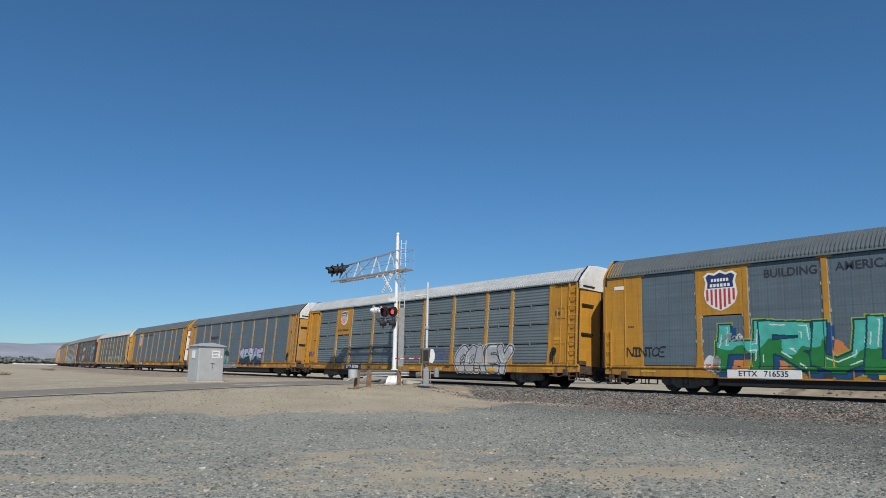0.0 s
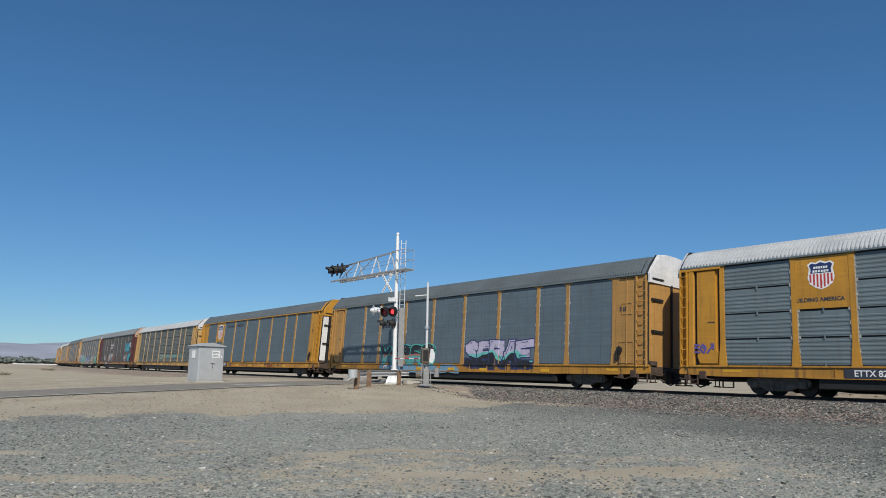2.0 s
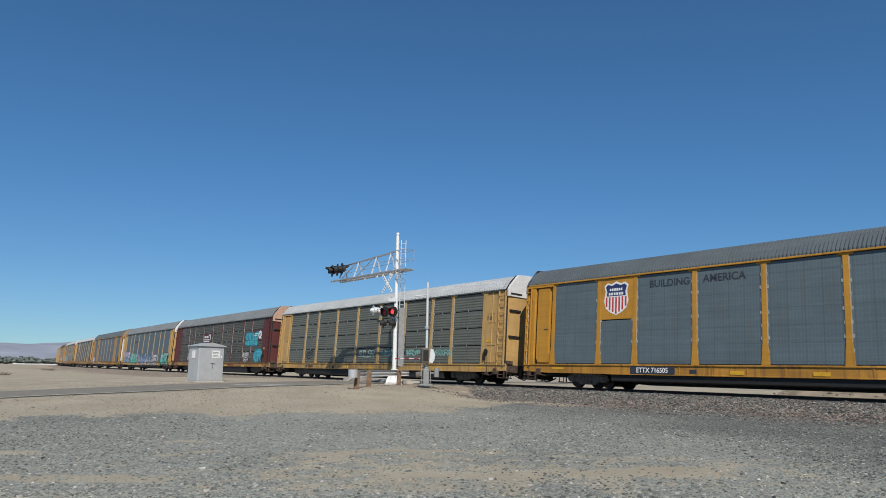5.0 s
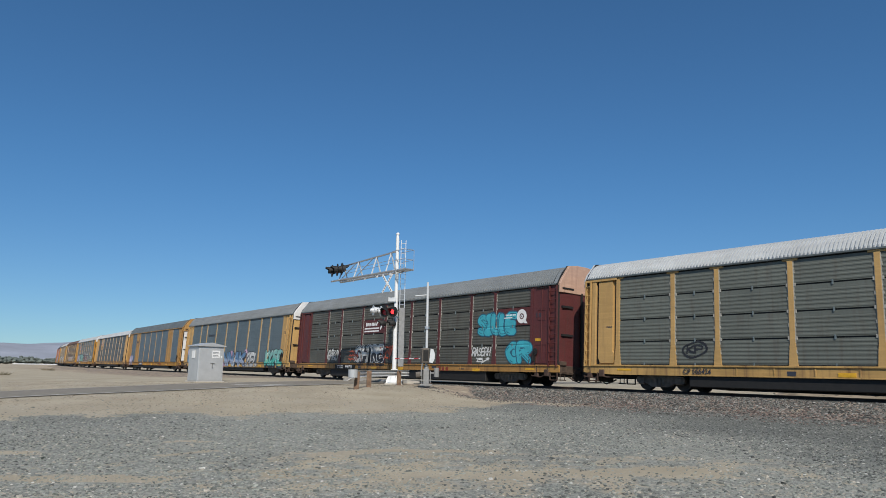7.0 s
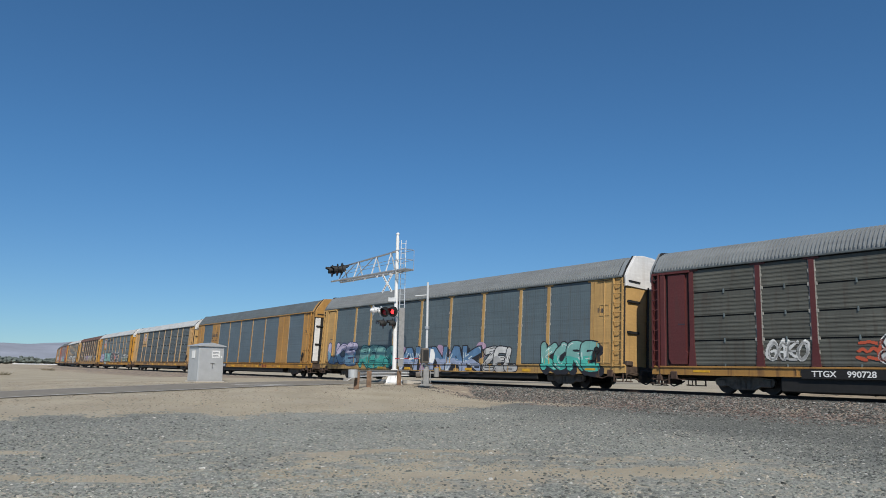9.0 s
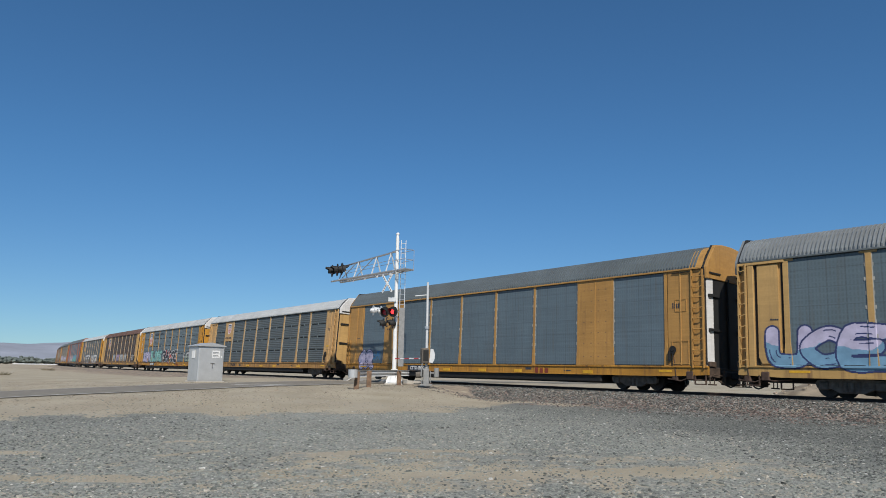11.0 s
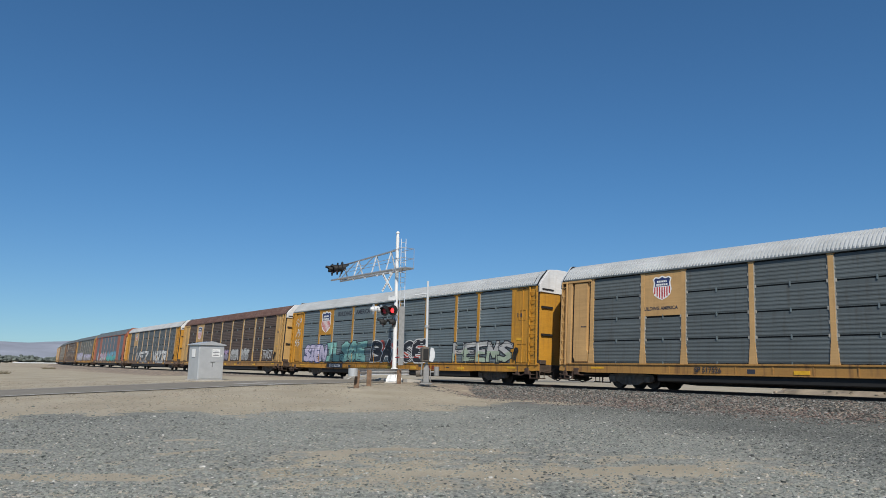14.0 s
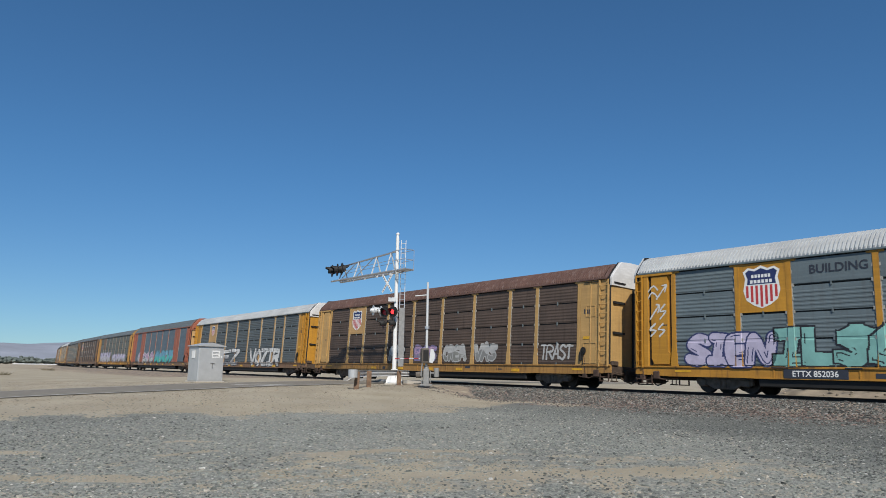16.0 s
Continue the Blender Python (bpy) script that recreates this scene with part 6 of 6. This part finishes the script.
SPECS = [
    dict(rise=0.10, plain_rear=True, kind="perf", panel=PERF, frame=YELLOW, roof=ROOF_GREY, cap=YELLOW, rear_cap=YELLOW, eave=GALV, logo="shield", shield=1.42, slogan="side", number=("ETTX   716535", SIGN_WHITE, INK, -6.5),
         label="yellow and blue-grey autorack wagon with green graffiti", extra=(white_sheet,),
         spray=(((-8.15, -1.3, 0.85, 2.8, (0.004, 0.05, 0.06, 1), DEEP_GREEN, TEAL, 4, 11, SPRAY_ORANGE, 0.125), dict(label="large green and teal block graffiti", word="HRUL", jag=True, drop=(0.012, 0.06, 0.17, 1), rim=(0.30, 0.38, 0.05, 1))),
                ((-12.3, -10.5, 1.45, 1.95, SPRAY_BLACK, None, None, 6, 12, None, 0.02), dict(word="NINTCE")), ((-8.7, -8.2, 1.0, 1.5, SPRAY_WHITE, (0.5, 0.22, 0.12, 1), SPRAY_WHITE, 2, 14, None, 0.16),), ((-8.0, -7.2, 2.0, 2.4, SPRAY_WHITE, None, None, 3, 15, None, 0.03),))),
    dict(rise=0.03, belly=0.36, tee=False, kind="rib", panel=GALV, frame=YELLOW, roof=ROOF_WHITE, cap=WHITE, eave=GALV, logo="shield", shield=0.92, slogan="plate", number=("ETTX 820286", INK, SIGN_WHITE, -6.37),
         label="yellow autorack wagon with ribbed grey sides and white roof",
         spray=(((4.75, 8.95, 0.62, 2.1, SPRAY_BLACK, PALE, (0.36, 0.37, 0.39, 1), 5, 21, None, 0.15), dict(label="white bubble graffiti", rim=SPRAY_WHITE, word="CONEY")),
                ((-12.9, -12.0, 1.5, 2.0, (0.10, 0.08, 0.30, 1), None, None, 3, 22, None, 0.02),), ((1.6, 3.9, 1.3, 2.0, (0.07, 0.10, 0.26, 1), None, None, 5, 23, None, 0.02), dict(word="NEKEN")))),
    dict(rise=0.14, belly=0.34, kind="perf", panel=PERF, frame=TAN_YELLOW, roof=ROOF_GREY, cap=WHITE, eave=GALV, number=("ETTX 703733", None, SIGN_WHITE, -5.5),
         label="yellow autorack wagon with punched grey sides and graffiti", extra=(name_bars(-5.5, 3.5, 2.6, 0.32, 5),),
         spray=(((-6.8, -1.15, 1.1, 2.2, (0.06, 0.42, 0.36, 1), (0.10, 0.30, 0.30, 1), SPRAY_BLACK, 6, 31, None, 0.17), dict(label="black and teal graffiti", word="YORRR", band=(0.40, 0.13, 0.10, 1))),
                ((1.75, 6.65, 0.85, 2.4, NIGHT, SPRAY_BLACK, LAVENDER, 5, 32, None, 0.13), dict(label="lavender and black graffiti", band=(0.14, 0.50, 0.46, 1), word="SERAE", jag=True)),
                ((-6.6, 1.2, 0.66, 1.0, SKY, SKY, SKY, 4, 33, None, 0.3),))),
    # inner door leaf black: the next wagon's shade put into its colour
    dict(rise=0.14, extra_red=True, kind="perf", panel=PERF_DARK, frame=YELLOW, roof=ROOF_GREY, cap=YELLOW, eave=YELLOW, logo="shield", shield=1.35, slogan="side", number=("ETTX 716505", INK, SIGN_WHITE, -6.15), door=WHITE, door_shade=BLACK,
         label="yellow autorack wagon with plain punched grey sides"),
    dict(rise=0.04, belly=0.3, sill_low=0.72, kind="rib", panel=GREENISH, frame=PALE_YELLOW, sill=GRIMY_PALE, roof=ROOF_WHITE, cap=WHITE, eave=GALV_DARK, number=("CP 556424", None, INK, -7.9),
         label="faded yellow autorack wagon with greenish grey ribbed sides",
         spray=(((-8.55, -7.45, 1.3, 2.2, SPRAY_BLACK, None, None, 1, 41, None, 0.03), dict(word="O")), ((-8.35, -7.65, 1.55, 1.95, SPRAY_BLACK, None, None, 2, 46, None, 0.03), dict(word="KP")), ((-0.9, 1.0, 1.45, 2.0, (0.36, 0.50, 0.42, 1), None, None, 5, 42, None, 0.02), dict(word="BILER")), ((1.8, 3.9, 1.5, 2.0, MINT, None, None, 6, 43, None, 0.02),), ((4.6, 6.7, 1.5, 2.0, MINT, None, None, 6, 44, None, 0.02),), ((7.5, 9.0, 1.5, 2.0, MINT, None, None, 5, 45, None, 0.02),))),
    dict(rise=0.19, belly=0.27, sill_low=0.78, extra_red=True, kind="rib", panel=STAINED, frame=MAROON, sill=RUST_YELLOW, roof=ROOF_PALE, cap=PINKISH, eave=GALV_DARK, number=("TTGX    990728", BLACK, SIGN_WHITE, -6.2),
         label="maroon autorack wagon with sooty ribbed sides and graffiti", extra=(ring_marks,),
         spray=(((-8.75, -7.25, 1.25, 2.15, SPRAY_WHITE, None, None, 4, 51, None, 0.12), dict(word="GAKO")), ((-8.65, -7.3, 1.25, 2.1, PALE, None, None, 4, 59, None, 0.03), dict(word="OCEO")),
                ((-5.75, -4.5, 1.2, 2.1, (0.50, 0.09, 0.04, 1), None, None, 4, 56, None, 0.2), dict(label="red spray splash")), ((-1.9, -0.55, 1.2, 2.4, (0.50, 0.09, 0.04, 1), None, None, 4, 57, None, 0.2), dict(label="red spray splash")), ((-4.9, -3.3, 1.15, 2.3, SPRAY_BLACK, (0.50, 0.50, 0.49, 1), (0.60, 0.60, 0.58, 1), 2, 52, None, 0.12), dict(label="white graffiti with black shading", rim=SPRAY_WHITE, word="SH", drop=SPRAY_BLACK)), ((-3.45, -1.5, 1.15, 2.35, SPRAY_WHITE, SPRAY_BLACK, PALE, 3, 60, None, 0.12), dict(label="black and white graffiti", word="ORE", drop=SPRAY_BLACK)),
                ((7.75, 10.45, 2.6, 3.75, (0.02, 0.10, 0.16, 1), CYAN, CYAN, 4, 53, None, 0.17), dict(label="cyan graffiti", word="SIULE")),
                ((9.95, 11.6, 1.15, 2.3, (0.02, 0.10, 0.16, 1), CYAN, CYAN, 2, 54, None, 0.15), dict(word="GR")),
                ((7.25, 8.7, 1.5, 2.05, SPRAY_WHITE, None, None, 6, 55, None, 0.03), dict(word="RASERH")), ((7.6, 8.6, 1.2, 1.5, SPRAY_WHITE, None, None, 2, 58, None, 0.03),))),
    dict(rise=0.27, kind="perf", panel=PERF_DARK, frame=PALE_YELLOW, sill=GRIMY_PALE, roof=ROOF_PALE, cap=WHITE, eave=GALV_DARK,
         label="faded yellow autorack wagon with teal graffiti along its foot", extra=(name_bars(-5.5, 3.75, 1.9, 0.24, 7),),
         spray=(((-12.3, -8.6, 1.0, 2.5, NIGHT, SKY, LAVENDER, 3, 61, None, 0.16), dict(word="UCE")), ((-7.9, -4.0, 0.85, 2.2, (0.01, 0.08, 0.09, 1), TEAL, MINT, 4, 62, None, 0.17), dict(word="REBS")),
                ((-3.2, 4.2, 0.7, 2.1, SPRAY_BLACK, (0.30, 0.36, 0.50, 1), (0.10, 0.20, 0.34, 1), 6, 63, PINK, 0.14), dict(jag=True, word="ANNAK", drop=SPRAY_BLACK)), ((4.45, 7.0, 0.7, 2.0, SPRAY_BLACK, PALE, SPRAY_WHITE, 3, 64, None, 0.13), dict(word="ZEL")),
                ((8.7, 12.0, 0.85, 2.15, SPRAY_BLACK, TEAL, MINT, 4, 65, None, 0.16), dict(word="KORE", drop=SPRAY_BLACK)))),
    # white door strip, then a black leaf painted for the shaded part
    dict(rise=0.25, sill_low=0.72, extra_red=True, tee=False, kind="perf", panel=PERF, frame=TAN_YELLOW, roof=ROOF_GREY, cap=TAN_YELLOW, rear_cap=TAN_YELLOW, eave=TAN_YELLOW, plates=(1, 7), post_w=0.12, number=("CTTX 690122", INK, SIGN_WHITE, -5.2), door=WHITE, door_shade=BLACK, plain_rear=True,
         label="brownish yellow autorack wagon with wide plain side plates", extra=(bracket_mark,),
         spray=(((-11.8, -10.3, 0.8, 1.95, NIGHT, LAVENDER, LAVENDER, 2, 71, None, 0.2), dict(label="lavender graffiti")), ((-10.2, -9.4, 1.3, 2.0, (0.03, 0.16, 0.34, 1), None, None, 3, 72, None, 0.03),))),
    dict(rise=0.04, tee=False, kind="rib", panel=GALV_DARK, frame=TAN_YELLOW, end=BEIGE, plate=BEIGE, post=BEIGE, sill=RUST_YELLOW, roof=ROOF_WHITE, cap=WHITE, eave=GALV_DARK, logo="shield", shield=0.92, slogan="plate", number=("SP 517526", None, INK, -6.0), door=PALE_YELLOW,
         label="bleached yellow autorack wagon with dark ribbed sides"),
    dict(rise=0.04, extra_red=True, kind="rib", panel=GALV, frame=YELLOW, roof=ROOF_WHITE, cap=WHITE, eave=GALV, logo="shield", shield=1.42, slogan="side", number=("ETTX 852036", INK, SIGN_WHITE, -6.3),
         label="yellow autorack wagon with grey ribbed sides and long graffiti",
         spray=(((-11.0, -7.75, 1.1, 2.35, NIGHT, LAVENDER, LAVENDER, 4, 91, None, 0.16), dict(label="lavender bubble graffiti", word="SIEN")),
                ((-7.6, -2.4, 1.15, 2.5, SPRAY_BLACK, MINT, MINT, 5, 92, None, 0.17), dict(label="mint green block graffiti", jag=True, word="ILSOE")),
                ((-1.5, 4.3, 1.12, 2.5, SPRAY_WHITE, SPRAY_BLACK, SPRAY_BLACK, 5, 93, SPRAY_RED, 0.13), dict(label="black and white graffiti", word="BACSE")),
                ((6.95, 11.6, 1.1, 2.3, SPRAY_BLACK, (0.33, 0.40, 0.30, 1), PALE, 5, 94, None, 0.10), dict(label="pale green graffiti", jag=True, word="HEEMS")),
                ((-12.8, -12.0, 3.7, 4.5, SPRAY_WHITE, None, None, 2, 95, None, 0.01),), ((-12.7, -11.95, 2.9, 3.7, SPRAY_WHITE, None, None, 2, 96, None, 0.01),), ((-12.8, -12.0, 2.2, 2.9, SPRAY_WHITE, None, None, 2, 97, None, 0.01),))),
    dict(kind="rib", panel=SOOTY, frame=PALE_YELLOW, sill=RUST_YELLOW, plate=BEIGE, post=PALE_YELLOW, roof=ROOF_RUST, cap=WHITE, eave=ROOF_RUST, logo="shield", shield=1.25, roof_label="rust-brown roof",
         label="rusty dark autorack wagon with faded yellow posts",
         spray=(((-3.7, -2.3, 1.25, 2.15, PALE, (0.20, 0.19, 0.18, 1), PALE, 3, 101, None, 0.12), dict(word="PAS")), ((-1.0, 1.0, 1.25, 2.2, (0.18, 0.16, 0.30, 1), (0.25, 0.22, 0.24, 1), PINK, 3, 102, None, 0.12), dict(word="BOS")),
                ((1.75, 3.6, 1.25, 2.15, PALE, (0.22, 0.22, 0.20, 1), PALE, 4, 103, None, 0.11), dict(word="CREA")), ((4.45, 6.1, 1.25, 2.2, PALE, (0.22, 0.22, 0.21, 1), PALE, 3, 104, None, 0.12), dict(word="VAS")), ((9.3, 11.3, 1.25, 2.15, PALE, None, None, 4, 105, None, 0.12), dict(word="TRAST")))),
    dict(kind="rib", panel=GALV_DARK, frame=YELLOW, post=BEIGE, plate=BEIGE, sill=BROWN, roof=ROOF_WHITE, cap=WHITE, eave=GALV_DARK, logo="shield", shield=0.9,
         label="yellow autorack wagon with white letter graffiti",
         spray=(((-7.0, -0.3, 0.75, 2.45, SPRAY_BLACK, (0.35, 0.35, 0.35, 1), SPRAY_WHITE, 5, 111, None, 0.10), dict(jag=True, word="VEZ")), ((2.3, 8.5, 0.75, 2.4, SPRAY_BLACK, SPRAY_WHITE, SPRAY_WHITE, 5, 112, None, 0.11), dict(jag=True, word="VOZIR")))),
    dict(rise=0.16, tee=False, kind="perf", panel=PERF, frame=ORANGE, roof=ROOF_GREY, cap=ORANGE, eave=ORANGE, plates=(1, 7), door=BEIGE, sill=BROWN,
         label="faded orange autorack wagon with grey panels",
         spray=(((-10, -1.5, 0.9, 2.4, SPRAY_WHITE, PALE, PINK, 4, 121, None, 0.13),), ((-1, 7.5, 1.0, 2.5, CYAN, TEAL, SKY, 6, 122, None, 0.15),))),
    dict(kind="rib", panel=GREENISH, frame=BROWN, end=TAN_YELLOW, roof=ROOF_GREY, cap=TAN_YELLOW, eave=GALV_DARK, logo="plate",
         label="brownish yellow autorack wagon with lavender graffiti",
         spray=(((-11, -2, 1.0, 2.6, LAVENDER, PALE, LAVENDER, 8, 131, None, 0.14),), ((0, 10, 1.0, 2.3, LAVENDER, PALE, LAVENDER, 8, 132, None, 0.12),))),
]
for i, base_i in enumerate((10, 4, 8, 5, 2, 1, 10, 3, 8)):
    extra_spec = {k: v for k, v in SPECS[base_i].items() if k not in ("spray", "number", "extra")}
    extra_spec["roof"] = (ROOF_GREY, ROOF_GREY, ROOF_WHITE)[i % 3]
    if i % 3 != 2:
        extra_spec.update(frame=BROWN, sill=BROWN, post=BROWN, end=BROWN, cap=ROOF_GREY)
    SPECS.append(extra_spec)

CARS = []
for index, spec in enumerate(SPECS):
    CARS.append(build_car(spec))


# ---------------------------------------------------------------- movement
# how far each wagon leans, and how far the slack of its couplers sets it forwards
LEAN = (1.3, 3.4, 3.2, 4.0, 3.2, 2.1, 3.3, 2.2, 3.6, 2.0, 3.0)
SLACK = (0.19, 0.03, 0.0, -0.04, 0.03, -0.08, -0.07, 0.10, -0.07, -0.03, 0.02)


def moved(t):
    return SPEED * t + 0.5 * ACC * t * t + 0.6 * smooth(14.9, 16.1, t)


def motions():
    for index, (car, wheels, trucks) in enumerate(CARS):
        lean = LEAN[index] if index < len(LEAN) else BANK
        s0 = FIRST_S + PITCH_CAR * index - (SLACK[index] if index < len(SLACK) else 0.0)
        rows = []
        for i in range(33):
            t = 0.5 * i
            u = s0 - moved(t)
            x, y, th = track(u + 0.10 * smooth(-2, -22, u))
            rows.append((t, pose(x, y, BODY_Z, -lean, 0, math.degrees(th) - 90)))
        walk(car, rows)
        for truck, tx in trucks:
            truck.matrix_basis = pose(tx, 0, 0, lean - BANK, 0, 0)
        for ws, ax in wheels:
            walk(ws, [(i / FPS, pose(ax, 0, WHEEL_Z, 0, math.degrees(moved(i / FPS) / WHEEL_R) % 360.0, 0)) for i in range(16 * FPS + 1)])
    # lamps flash by turns: the lit disc comes forward to its lens and draws back behind it
    for k, disc in enumerate(LIVE):
        rows = []
        for i in range(33):
            on = (i % 2 == 0) == (k == 1)
            y = -0.032 if on else 0.008
            a, b = (0.5 * i - 0.28, 0.5 * i + 0.10) if i % 2 == 0 else (0.5 * i - 0.37, 0.5 * i + 0.20)
            rows += [(max(0.0, a), pose(0, y, 0)), (min(16.0, b), pose(0, y, 0))]
        walk(disc, rows)


motions()
